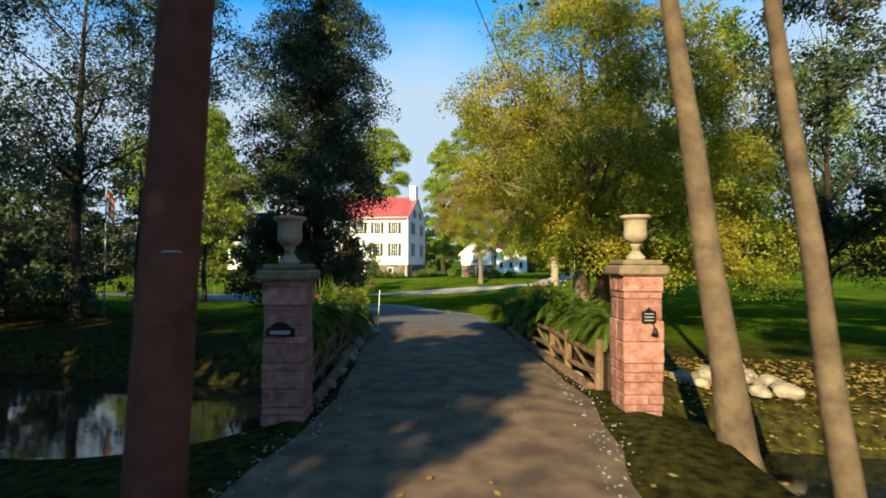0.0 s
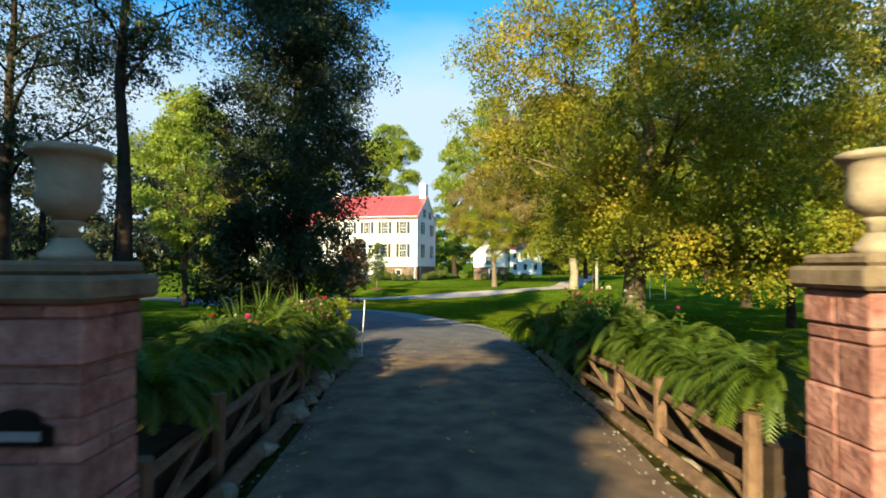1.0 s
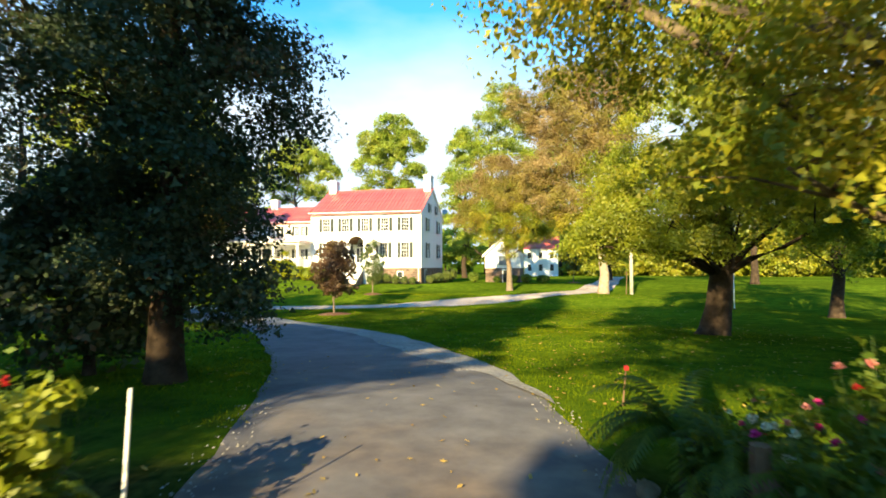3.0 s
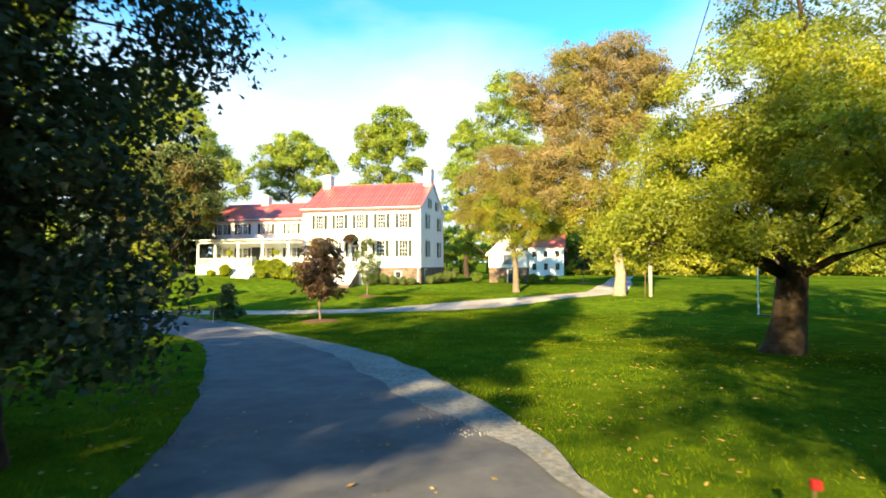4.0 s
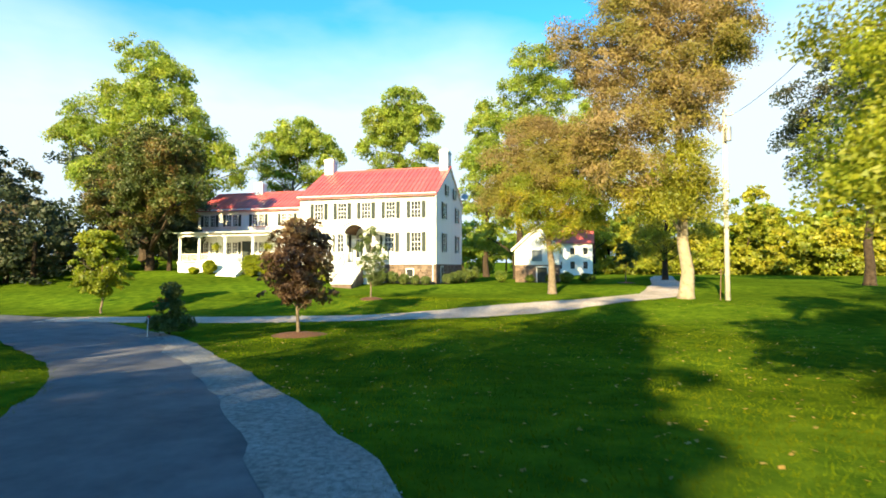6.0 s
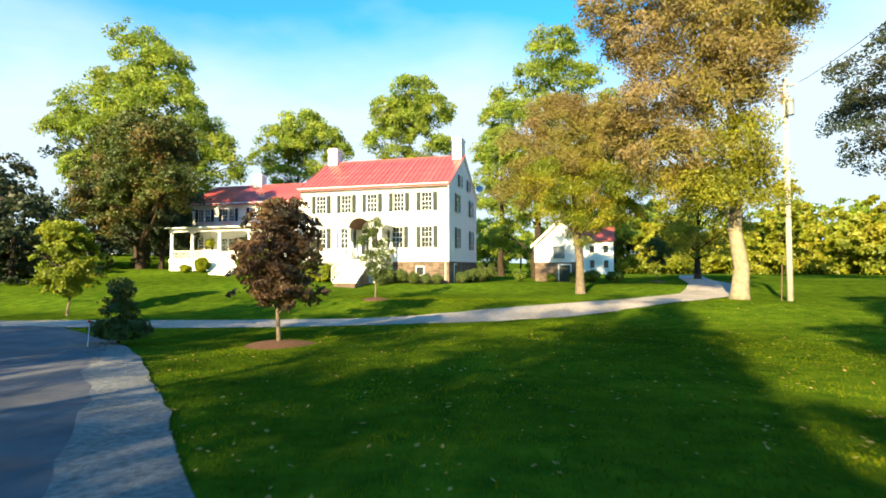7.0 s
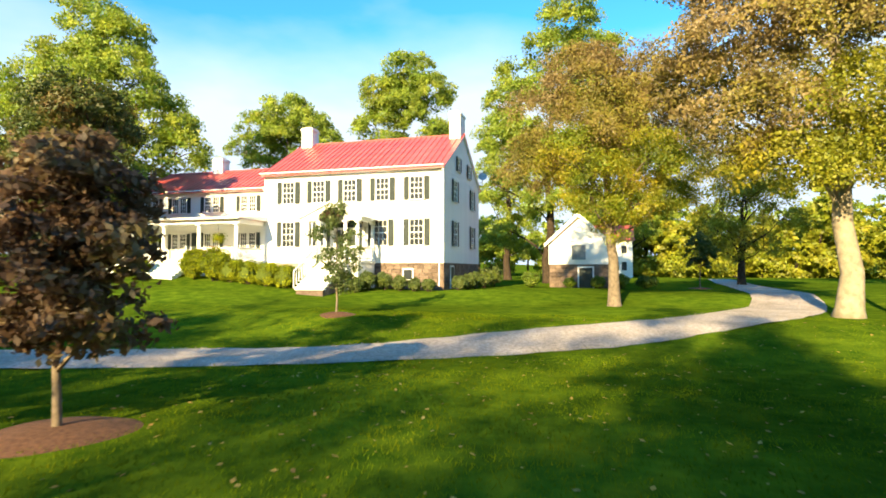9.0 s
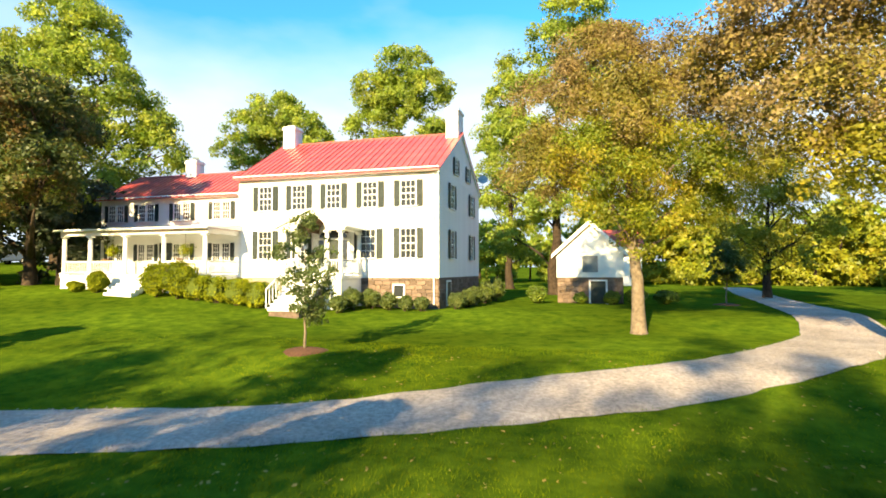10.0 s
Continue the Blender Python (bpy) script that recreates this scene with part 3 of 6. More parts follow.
def foundation():
    part("foundation", cube(-HW + 0.05, -0.05, 0.05, HD - 0.05, -0.6, Z0), M_MORTAR, HOUSE, "mortared rubble stone foundation")
    part("wing_foundation", cube(-HW - WW + 0.1, -HW + 0.05, 0.4, 7.1, -0.6, Z0), M_MORTAR, HOUSE)
    rng = random.Random(4)
    stones = []
    for k in range(6):
        b = cube(-0.5, 0.5, -0.5, 0.5, -0.5, 0.5, 0.09)
        for v in b.verts:
            v.co += Vector([rng.uniform(-0.05, 0.05) for _ in range(3)])
        me = bpy.data.meshes.new("stone")
        b.to_mesh(me)
        b.free()
        me.materials.append(M_STONE)
        stones.append(me)
    for face in ("front", "side"):
        z = -0.3
        length = 7.4 if face == "front" else HD
        while z < Z0 - 0.06:
            h = min(rng.uniform(0.20, 0.34), Z0 - z)
            a = 0.0
            while a < length - 0.05:
                w = min(rng.uniform(0.28, 0.62), length - a)
                o = new("stone", rng.choice(stones))
                o.parent = HOUSE
                o.scale = (w - 0.025, 0.12, h - 0.025)
                if face == "front":
                    o.location = (-a - w / 2, 0.03 - rng.uniform(0, 0.02), z + h / 2)
                else:
                    o.location = (-0.03 + rng.uniform(0, 0.02), a + w / 2, z + h / 2)
                    o.rotation_euler = (0, 0, math.pi / 2)
                a += w
            z += h
    part("cellar_window", cube(-2.75, -2.0, -0.09, -0.03, 0.75, 1.55, 0.01), M_WHITE, HOUSE, "small white-framed cellar window")
    part("cellar_pane", cube(-2.67, -2.08, -0.10, -0.091, 0.83, 1.47), M_GLASS, HOUSE)
    part("cellar_door", cube(0.03, 0.09, 1.5, 2.5, 0.2, 1.75, 0.01), M_WHITE, HOUSE, "small white-framed cellar door")
    part("cellar_door_panel", cube(0.09, 0.10, 1.62, 2.38, 0.25, 1.65), M_SHUT, HOUSE)


def column(parent, x, y, z0, z1, r=0.13):
    c = part("column", lathe(bmesh.new(), [(r * 1.05, z0), (r, z0 + 0.2), (r * 0.85, z1)], 16), M_WHITE, parent, smooth=True)
    c.location = (x, y, 0)
    part("column_base", cube(-r * 1.4, r * 1.4, -r * 1.4, r * 1.4, z0 - 0.01, z0 + 0.12, 0.02), M_WHITE, c)
    part("column_capital", cube(-r * 1.3, r * 1.3, -r * 1.3, r * 1.3, z1 - 0.12, z1, 0.02), M_WHITE, c)
    return c


def railing(parent, a, b, z, h=0.85):
    a, b = Vector((*a, z)), Vector((*b, z))
    d = (b - a)
    n = max(3, int(d.length / 0.13))
    r = part("top_rail", tube(bmesh.new(), [a + Vector((0, 0, h)), b + Vector((0, 0, h))], [0.05, 0.05], 6), M_WHITE, parent)
    part("bottom_rail", tube(bmesh.new(), [a + Vector((0, 0, 0.12)), b + Vector((0, 0, 0.12))], [0.04, 0.04], 6), M_WHITE, parent)
    me = None
    for k in range(1, n):
        p = a + d * k / n
        if me is None:
            o = part("baluster", cube(-0.018, 0.018, -0.018, 0.018, 0.12, h, 0), M_WHITE, parent)
            me = o.data
        else:
            o = new("baluster", me)
            o.parent = parent
        o.location = p


def portico():
    p = new("portico")
    p.parent = HOUSE
    cx, hw, dp = -6.56, 1.92, 2.75
    zf, ze, zp = 2.05, 4.55, 5.70
    part("portico_floor", cube(cx - hw, cx + hw, -dp, -0.03, zf - 0.18, zf, 0.02), M_WHITE, p)
    part("portico_base", cube(cx - hw + 0.1, cx + hw - 0.1, -dp + 0.1, -0.03, -0.3, zf - 0.18), M_WHITE, p)
    for x in (cx - hw + 0.18, cx - 0.92, cx + 0.92, cx + hw - 0.18):
        column(p, x, -dp + 0.2, zf, ze)
    for x in (cx - hw + 0.18, cx + hw - 0.18):
        column(p, x, -0.2, zf, ze)
    # front gable with an arched opening
    b = bmesh.new()
    pts = [(cx - hw - 0.15, -dp, ze), (cx - 0.92, -dp, ze)]
    for k in range(0, 13):
        a = math.pi - math.pi * k / 12
        pts.append((cx + 0.92 * math.cos(a), -dp, ze + 0.80 * math.sin(a)))
    pts += [(cx + hw + 0.15, -dp, ze), (cx + hw + 0.15, -dp, ze + 0.2), (cx, -dp, zp), (cx - hw - 0.15, -dp, ze + 0.2)]
    prism(b, pts, (0, 0.22, 0))
    part("pediment", b, M_WHITE, p, "white pediment over an arched opening")
    for s in (-1, 1):
        part("entablature", cube(cx + s * (hw - 0.18) - 0.13, cx + s * (hw - 0.18) + 0.13, -dp + 0.22, -0.03, ze, ze + 0.24, 0.01), M_WHITE, p)
        b = bmesh.new()
        prism(b, [(cx, -dp - 0.15, zp), (cx, -dp - 0.15, zp + 0.08), (cx + s * (hw + 0.3), -dp - 0.15, ze + 0.20), (cx + s * (hw + 0.3), -dp - 0.15, ze + 0.12)], (0, dp + 0.12, 0))
        part("portico_roof", b, M_WHITE, p)
    # vault takes a wood brown that puts the arch's deep shade into its colour
    b = bmesh.new()
    for k in range(10):
        a0, a1 = math.pi * k / 10, math.pi * (k + 1) / 10
        prism(b, [(cx + 0.95 * math.cos(a0), -dp + 0.23, ze + 0.82 * math.sin(a0)), (cx + 0.95 * math.cos(a1), -dp + 0.23, ze + 0.82 * math.sin(a1)), (cx + 1.0 * math.cos(a1), -dp + 0.23, ze + 0.86 * math.sin(a1)), (cx + 1.0 * math.cos(a0), -dp + 0.23, ze + 0.86 * math.sin(a0))], (0, dp - 0.27, 0))
    part("barrel_vault", b, M_WOOD, p, "vault under the portico roof, coloured brown for its deep shade")
    for s in (-1, 1):
        railing(p, (cx + s * (hw - 0.18), -dp + 0.35), (cx + s * (hw - 0.18), -0.35), zf)
        railing(p, (cx + s * (hw - 0.3), -dp + 0.2), (cx + s * 1.05, -dp + 0.2), zf)
    # front door with sidelights and fanlight
    d = part("front_door", cube(cx - 0.5, cx + 0.5, -0.10, -0.03, zf, zf + 2.1, 0.01), M_SHUT, p, "dark panelled front door")
    part("door_knob", lathe(bmesh.new(), [(0.01, 0), (0.035, 0.02), (0.01, 0.05)], 10), M_GREYMET, d).matrix_basis = pose(cx + 0.4, -0.10, zf + 1.0, 90, 0, 0)
    for s in (-1, 1):
        part("sidelight", cube(cx + s * 0.78 - 0.16, cx + s * 0.78 + 0.16, -0.085, -0.03, zf + 0.5, zf + 2.1), M_GLASS, p)
        part("pilaster", cube(cx + s * 1.06 - 0.09, cx + s * 1.06 + 0.09, -0.13, -0.03, zf, zf + 2.3, 0.01), M_WHITE, p)
        part("door_post", cube(cx + s * 0.56 - 0.05, cx + s * 0.56 + 0.05, -0.12, -0.03, zf, zf + 2.2, 0.01), M_WHITE, p)
    b = bmesh.new()
    prism(b, [(cx + 0.9 * math.cos(math.pi * k / 12), -0.10, zf + 2.25 + 0.55 * math.sin(math.pi * k / 12)) for k in range(13)], (0, 0.06, 0))
    part("fanlight", b, M_GLASS, p)
    part("door_head", cube(cx - 1.15, cx + 1.15, -0.14, -0.03, zf + 2.12, zf + 2.24, 0.01), M_WHITE, p)
    # steps
    n = 9
    for k in range(n):
        z = zf - (k + 1) * 0.175
        part("step", cube(cx - 0.95, cx + 0.95, -dp - 0.29 * (k + 1), -dp - 0.29 * k + 0.002, z - 0.19, z, 0.012), M_WHITE, p)
        part("step_base", cube(cx - 0.86, cx + 0.86, -dp - 0.29 * (k + 1) + 0.03, -dp - 0.29 * k, -0.3, z - 0.19), M_STONE, p)
    for s in (-1, 1):
        a, bq = Vector((cx + s * 1.0, -dp, zf + 0.9)), Vector((cx + s * 1.0, -dp - 0.29 * n, zf - 0.175 * n + 0.9))
        part("handrail", tube(bmesh.new(), [a, bq], [0.05, 0.05], 6), M_WHITE, p)
        for k in range(0, n + 1):
            q = a.lerp(bq, k / n)
            part("handrail_post", cube(q.x - 0.022, q.x + 0.022, q.y - 0.022, q.y + 0.022, q.z - 0.95, q.z), M_WHITE, p)


def porch():
    p = new("porch")
    p.parent = HOUSE
    x0, x1, dp, zf, zb = -24.4, -13.2, 2.85, 2.10, 4.55
    part("porch_floor", cube(x0, x1, -dp, 0.34, zf - 0.16, zf, 0.02), M_WHITE, p)
    part("porch_skirt", cube(x0 + 0.05, x1 - 0.05, -dp + 0.05, -dp + 0.10, 0.4, zf - 0.16), M_WHITE, p)
    part("porch_skirt", cube(x1 - 0.12, x1 - 0.05, -dp + 0.10, 0.3, 0.4, zf - 0.16), M_WHITE, p)
    xs = (-13.5, -16.45, -19.35, -22.1, -24.2)
    for x in xs:
        column(p, x, -dp + 0.18, zf, zb, 0.14)
    part("porch_beam", cube(x0, x1, -dp + 0.02, -dp + 0.32, zb, zb + 0.30, 0.02), M_WHITE, p)
    part("porch_beam", cube(x1 - 0.32, x1 - 0.02, -dp + 0.32, 0.3, zb, zb + 0.30, 0.02), M_WHITE, p)
    part("porch_ceiling", cube(x0 + 0.3, x1 - 0.32, -dp + 0.32, 0.3, zb + 0.2, zb + 0.28), M_WHITE, p)
    b = bmesh.new()
    prism(b, [(x0 - 0.2, -dp - 0.25, zb + 0.30), (x0 - 0.2, -dp - 0.25, zb + 0.38), (x0 - 0.2, 0.34, zb + 0.66), (x0 - 0.2, 0.34, zb + 0.30)], (x1 - x0 + 0.4, 0, 0))
    part("porch_roof", b, M_ROOF, p, "low red metal porch roof")
    b = bmesh.new()
    prism(b, [(x1 + 0.203, -dp - 0.25, zb + 0.30), (x1 + 0.203, -dp - 0.25, zb + 0.36), (x1 + 0.203, 0.34, zb + 0.64), (x1 + 0.203, 0.34, zb + 0.30)], (0.03, 0, 0))
    part("porch_end_board", b, M_WHITE, p)
    part("porch_gutter", cube(x0 - 0.22, x1 + 0.22, -dp - 0.34, -dp - 0.25, zb + 0.26, zb + 0.40, 0.02), M_WHITE, p)
    for a, c in zip(xs, xs[1:]):
        if c == -19.35:
            continue
        railing(p, (a - 0.15, -dp + 0.18), (c + 0.15, -dp + 0.18), zf, 0.8)
    railing(p, (-13.4, -dp + 0.35), (-13.4, 0.2), zf, 0.8)
    for k in range(6):
        z = zf - (k + 1) * 0.17
        part("step", cube(-18.9, -16.9, -dp - 0.29 * (k + 1), -dp - 0.29 * k + 0.002, z - 0.4, z, 0.012), M_WHITE, p)
    part("porch_door", cube(-19.6, -18.6, 0.26, 0.33, zf, zf + 2.1, 0.01), M_SHUT, p, "dark porch door")


def porch_things():
    for k, (u, v) in enumerate(((-15.0, -2.55), (-20.4, -2.55))):
        t = new("hanging_basket")
        t.matrix_world = HOUSE.matrix_basis @ pose(u, v, 3.55)
        tagged(t, "yellow-green plant in a basket hanging on the porch", "hanging basket", "hanging baskets")
        part("pot", lathe(bmesh.new(), [(0.08, -0.15), (0.2, 0.0), (0.21, 0.03)], 14), M_WOOD, t)
        part("chain", tube(bmesh.new(), [(0, 0, 0.0), (0, 0, 1.0)], [0.008, 0.008], 5), M_IRON, t)
        rng = np.random.default_rng(600 + k)
        q = rng.normal(size=(500, 3)) * np.array([0.19, 0.19, 0.15]) + np.array([0, 0, 0.02])
        quads("foliage", leaf_faces(rng, q, 0.09), L_BOX, t)
    for k, (u, v, r) in enumerate(((-15.6, -1.0, 20), (-17.0, -1.1, -12), (-22.8, -1.2, 8))):
        t = new("porch_chair")
        t.matrix_world = HOUSE.matrix_basis @ pose(u, v, 2.10, 0, 0, r)
        tagged(t, "brown wooden porch chair with a slatted back", "chair", "porch chairs")
        part("seat", cube(-0.28, 0.28, -0.28, 0.25, 0.40, 0.45, 0.01), M_WOOD, t)
        for x in (-0.26, 0.26):
            for y in (-0.26, 0.22):
                part("leg", cube(x - 0.025, x + 0.025, y - 0.025, y + 0.025, 0.0, 0.40), M_WOOD, t)
            part("arm", cube(x - 0.04, x + 0.04, -0.28, 0.25, 0.62, 0.65), M_WOOD, t)
        for q in range(5):
            part("slat", cube(-0.24 + q * 0.115, -0.17 + q * 0.115, 0.23, 0.26, 0.45, 1.05), M_WOOD, t)


def satellite_dish():
    t = new("satellite_dish")
    t.matrix_world = HOUSE.matrix_basis @ pose(0.45, HD - 0.5, 8.9)
    tagged(t, "grey satellite dish on the gable edge", "satellite dish")
    part("bracket", tube(bmesh.new(), [(-0.42, 0, -0.3), (0.0, 0, -0.2), (0.0, 0, 0.1)], [0.03, 0.03, 0.03], 6), M_GREYMET, t)
    d = part("dish", lathe(bmesh.new(), [(0.04, 0.0), (0.2, 0.03), (0.36, 0.10), (0.37, 0.11), (0.2, 0.045), (0.03, 0.02)], 20), M_GREYMET, t)
    d.matrix_basis = pose(0.05, -0.05, 0.2, 65, 0, 10)


walls_with_gables()
trim()
roof(-HW - 0.22, 0.16, -0.0, HD / 2, Z1 + 0.03, ZR, HD)
roof(-HW - WW - 0.2, -HW - 0.23, 0.35, 3.8, WZ1 + 0.03, WZR, 7.2)
chimney(-0.85, -0.02, HD / 2 - 0.75, HD / 2 + 0.75, ZR - 1.6, ZR + 1.65, "white painted brick chimney at the gable")
chimney(-HW + 0.02, -HW + 0.95, HD / 2 - 0.55, HD / 2 + 0.55, ZR - 1.2, ZR + 1.35, "white painted brick chimney on the ridge")
chimney(-20.35, -19.45, 3.4, 4.3, WZR - 0.9, WZR + 1.1, "white painted brick chimney of the wing")
windows()
foundation()
portico()
porch()
porch_things()
satellite_dish()


# ---- trees ----
def auto_lobes(rng, h, base, rx, ry, shape, lean, count=None):
    """Rounded masses of foliage that together fill a crown of the given outline."""
    n = count or {"round": 15, "cone": 22, "column": 34}[shape]
    out = []
    for k in range(n):
        q = (k + rng.uniform(0.2, 0.8)) / n
        if shape == "cone":
            w = max(0.05, (1 - q) ** 0.8 * min(1, 0.5 + 3.5 * q))
        elif shape == "column":
            w = max(0.22, min(1.0, (1 - q) * 2.2) ** 0.6 * min(1, 0.62 + 1.2 * q))
        else:
            w = math.sqrt(max(0.10, 1 - (2 * q - 0.85) ** 2 / 1.35))
        a = k * 2.399 + rng.uniform(-0.5, 0.5)
        size = rng.uniform(0.34, 0.52) * (0.55 + 0.45 * w) if shape == "round" else rng.uniform(0.40, 0.56) * max(w, 0.3)
        d = max(0.0, w - size * 0.9) * rng.uniform(0.65, 0.98)
        lz = size * min(rx * 0.85, (h - base) * 0.42)
        z = min(max(base + (h - base) * q, base + lz * 0.8), h - lz * 0.9)
        f = z / h
        out.append((lean[0] * f + math.cos(a) * d * rx, lean[1] * f + math.sin(a) * d * ry, z, size * rx, size * ry, lz))
    return out


def leaf_cloud(rng, lobes, n, sprays, spread, flat, fill):
    """Places and outward directions of leaves that stand in flattened sprays over each mass."""
    lb = np.array([l[:6] for l in lobes])
    area = (lb[:, 3] * lb[:, 4] + lb[:, 3] * lb[:, 5] + lb[:, 4] * lb[:, 5])
    which = rng.choice(len(lb), sprays, p=area / area.sum())
    d = rng.normal(size=(sprays, 3))
    d[:, 2] = d[:, 2] * 0.95 + 0.18
    d /= np.linalg.norm(d, axis=1, keepdims=True)
    cent = lb[which, :3] + d * lb[which, 3:] * (rng.uniform(fill, 1.06, sprays) ** 0.7)[:, None]
    size = rng.uniform(0.55, 1.45, sprays)
    wts = size ** 1.8
    pick = rng.choice(sprays, n, p=wts / wts.sum())
    off = rng.normal(size=(n, 3))
    off /= np.linalg.norm(off, axis=1, keepdims=True)
    off *= (rng.uniform(0, 1, n) ** 0.5)[:, None] * np.array([1.2, 1.2, flat])
    # each spray tilts down away from its mass
    off[:, 2] -= 0.45 * (off[:, 0] * d[pick, 0] + off[:, 1] * d[pick, 1])
    where = cent[pick] + off * (spread * size[pick])[:, None]
    face = d[pick] * 0.75 + off * 0.35
    face[:, 2] += 0.25
    return where, face / (np.linalg.norm(face, axis=1, keepdims=True) + 1e-6), cent


def tree(name, label, x, y, h, r, base, rx, leaf_n, leaf, leafm, barkm=None, seed=1, lean=(0, 0), ry=None, spread=0.13, sprays=260, shape="round", z=None, flat=0.8, straight=1.0, lobes=None, far=False, low_leaves=None, fill=0.45, masses=None):
    """A tapered trunk with limbs and branches to a crown of separate leaves, which stand in sprays."""
    rng = np.random.default_rng(seed)
    ry = ry or rx
    t = new(name)
    z0 = height(x, y) if z is None else z
    t.matrix_world = pose(x, y, z0, 0, 0, 0)
    tagged(t, label, "tree")
    top = Vector((lean[0], lean[1], h * (0.9 if shape in ("cone", "column") else 0.72)))
    wob = rng.normal(0, r * 0.35 * straight, (9, 2))
    pts, rad = [], []
    for k in range(9):
        q = k / 8
        s = q ** (1.0 + 0.3 * straight)
        pts.append(Vector((top.x * s + wob[k, 0] * (q > 0), top.y * s + wob[k, 1] * (q > 0), -0.25 + (top.z + 0.25) * q)))
        rad.append(r * (1.5 if k == 0 else 1.0) * (1 - 0.82 * q))
    pts.insert(1, pts[0].lerp(pts[1], 0.30))
    rad.insert(1, r * 1.12)
    bm = tube(bmesh.new(), pts, rad, 12)

    def on_trunk(zz):
        for a, b, ra, rb in zip(pts, pts[1:], rad, rad[1:]):
            if b.z >= zz:
                f = (zz - a.z) / max(1e-6, b.z - a.z)
                return a.lerp(b, f), ra + (rb - ra) * f
        return pts[-1], rad[-1]

    lobes = lobes or auto_lobes(rng, h, base, rx, ry, shape, lean, masses)
    upper = [l for l in lobes if len(l) == 6]
    lower = [l for l in lobes if len(l) > 6]
    groups = [(upper, "crown", leafm)] + ([(lower, "lower_foliage", low_leaves or leafm)] if lower else [])
    share = [sum(l[3] * l[4] + l[3] * l[5] + l[4] * l[5] for l in g[0]) for g in groups]
    for (ls, pname, lm), sh in zip(groups, share):
        n = int(leaf_n * sh / sum(share))
        where, face, cent = leaf_cloud(rng, ls, n, max(8, int(sprays * sh / sum(share))), spread * rx, flat, fill)
        keep = where[:, 2] > 0.2
        size = np.where(rng.uniform(0, 1, n) < 0.1, leaf * 1.5, leaf)
        v = leaf_faces(rng, where[keep], size[keep], out=face[keep])
        quads(pname, v[:, [0, 1, 3]] * 1.0 if far else v, lm, t, per=3 if far else 4)
        for l in ls:
            c = Vector(l[:3])
            reach = c.xy.length
            p0, r0 = on_trunk(max(h * 0.08, min(max(base * 0.8, c.z - reach * rng.uniform(0.45, 0.9) - l[5] * 0.3), h * 0.7)))
            r1 = min(r0 * 0.6, 0.02 + 0.02 * (l[3] + reach))
            p1 = p0.lerp(c, 0.5) + Vector((rng.normal(0, 0.05), rng.normal(0, 0.05), rng.uniform(-0.04, 0.10))) * (c - p0).length
            tube(bm, [p0, p0.lerp(p1, 0.5) + Vector((0, 0, 0.01 * h)), p1, c], [r1, r1 * 0.8, r1 * 0.55, r1 * 0.3], 6)
            near = cent[np.argsort(np.linalg.norm(cent - np.array(l[:3]), axis=1))[:40]]
            for e in near[rng.permutation(len(near))[:5 if far else 9]]:
                e = Vector(e)
                s0 = p1.lerp(c, rng.uniform(0.2, 1.0))
                tube(bm, [s0, s0.lerp(e, 0.5) + Vector((0, 0, 0.06 * (e - s0).length)), e], [r1 * 0.28, r1 * 0.18, r1 * 0.05], 5)
    part("trunk", bm, barkm or M_BARK, t, smooth=True)
    return t


def shrub(name, label, x, y, w, d, h, n, leaf, leafm, seed=1, z=None, category="shrub", box_like=False, sub=0.0):
    """A clipped or loose bush: a few stems and a dense skin of leaves."""
    rng = np.random.default_rng(seed)
    t = new(name)
    t.matrix_world = pose(x, y, height(x, y) - sub if z is None else z)
    tagged(t, label, category)
    bm = bmesh.new()
    for k in range(6):
        a = rng.uniform(0, 6.28)
        tube(bm, [(0.1 * math.cos(a), 0.1 * math.sin(a), -0.1), (0.22 * w * math.cos(a), 0.22 * d * math.sin(a), h * 0.45), (0.36 * w * math.cos(a), 0.36 * d * math.sin(a), h * 0.8)], [0.03, 0.02, 0.008], 5)
    part("stem_cluster", bm, M_BARKD, t)
    # closed core filling the bush behind the leaf skin, in a darker green
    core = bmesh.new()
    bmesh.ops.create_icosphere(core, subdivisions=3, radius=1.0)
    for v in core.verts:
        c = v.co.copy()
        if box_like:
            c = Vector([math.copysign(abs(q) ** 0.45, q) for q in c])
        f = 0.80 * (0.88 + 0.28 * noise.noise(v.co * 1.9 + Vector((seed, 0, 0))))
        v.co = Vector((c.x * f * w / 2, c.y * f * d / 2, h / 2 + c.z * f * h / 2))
    part("inner_core", core, M_CORE, t)
    p = rng.normal(size=(n, 3))
    p /= np.linalg.norm(p, axis=1, keepdims=True)
    if box_like:
        p = np.sign(p) * np.abs(p) ** 0.45
    face = p.copy()
    p *= (rng.uniform(0.62, 1.0, n) ** 0.5)[:, None]
    lump = np.array([0.88 + 0.28 * noise.noise(Vector(q * 1.9) + Vector((seed, 0, 0))) for q in p])[:, None]
    p = p * lump * np.array([w / 2, d / 2, h / 2]) + np.array([0, 0, h / 2])
    keep = p[:, 2] > 0.01
    quads("foliage", leaf_faces(rng, p[keep], leaf, out=face[keep]), leafm, t)
    return t


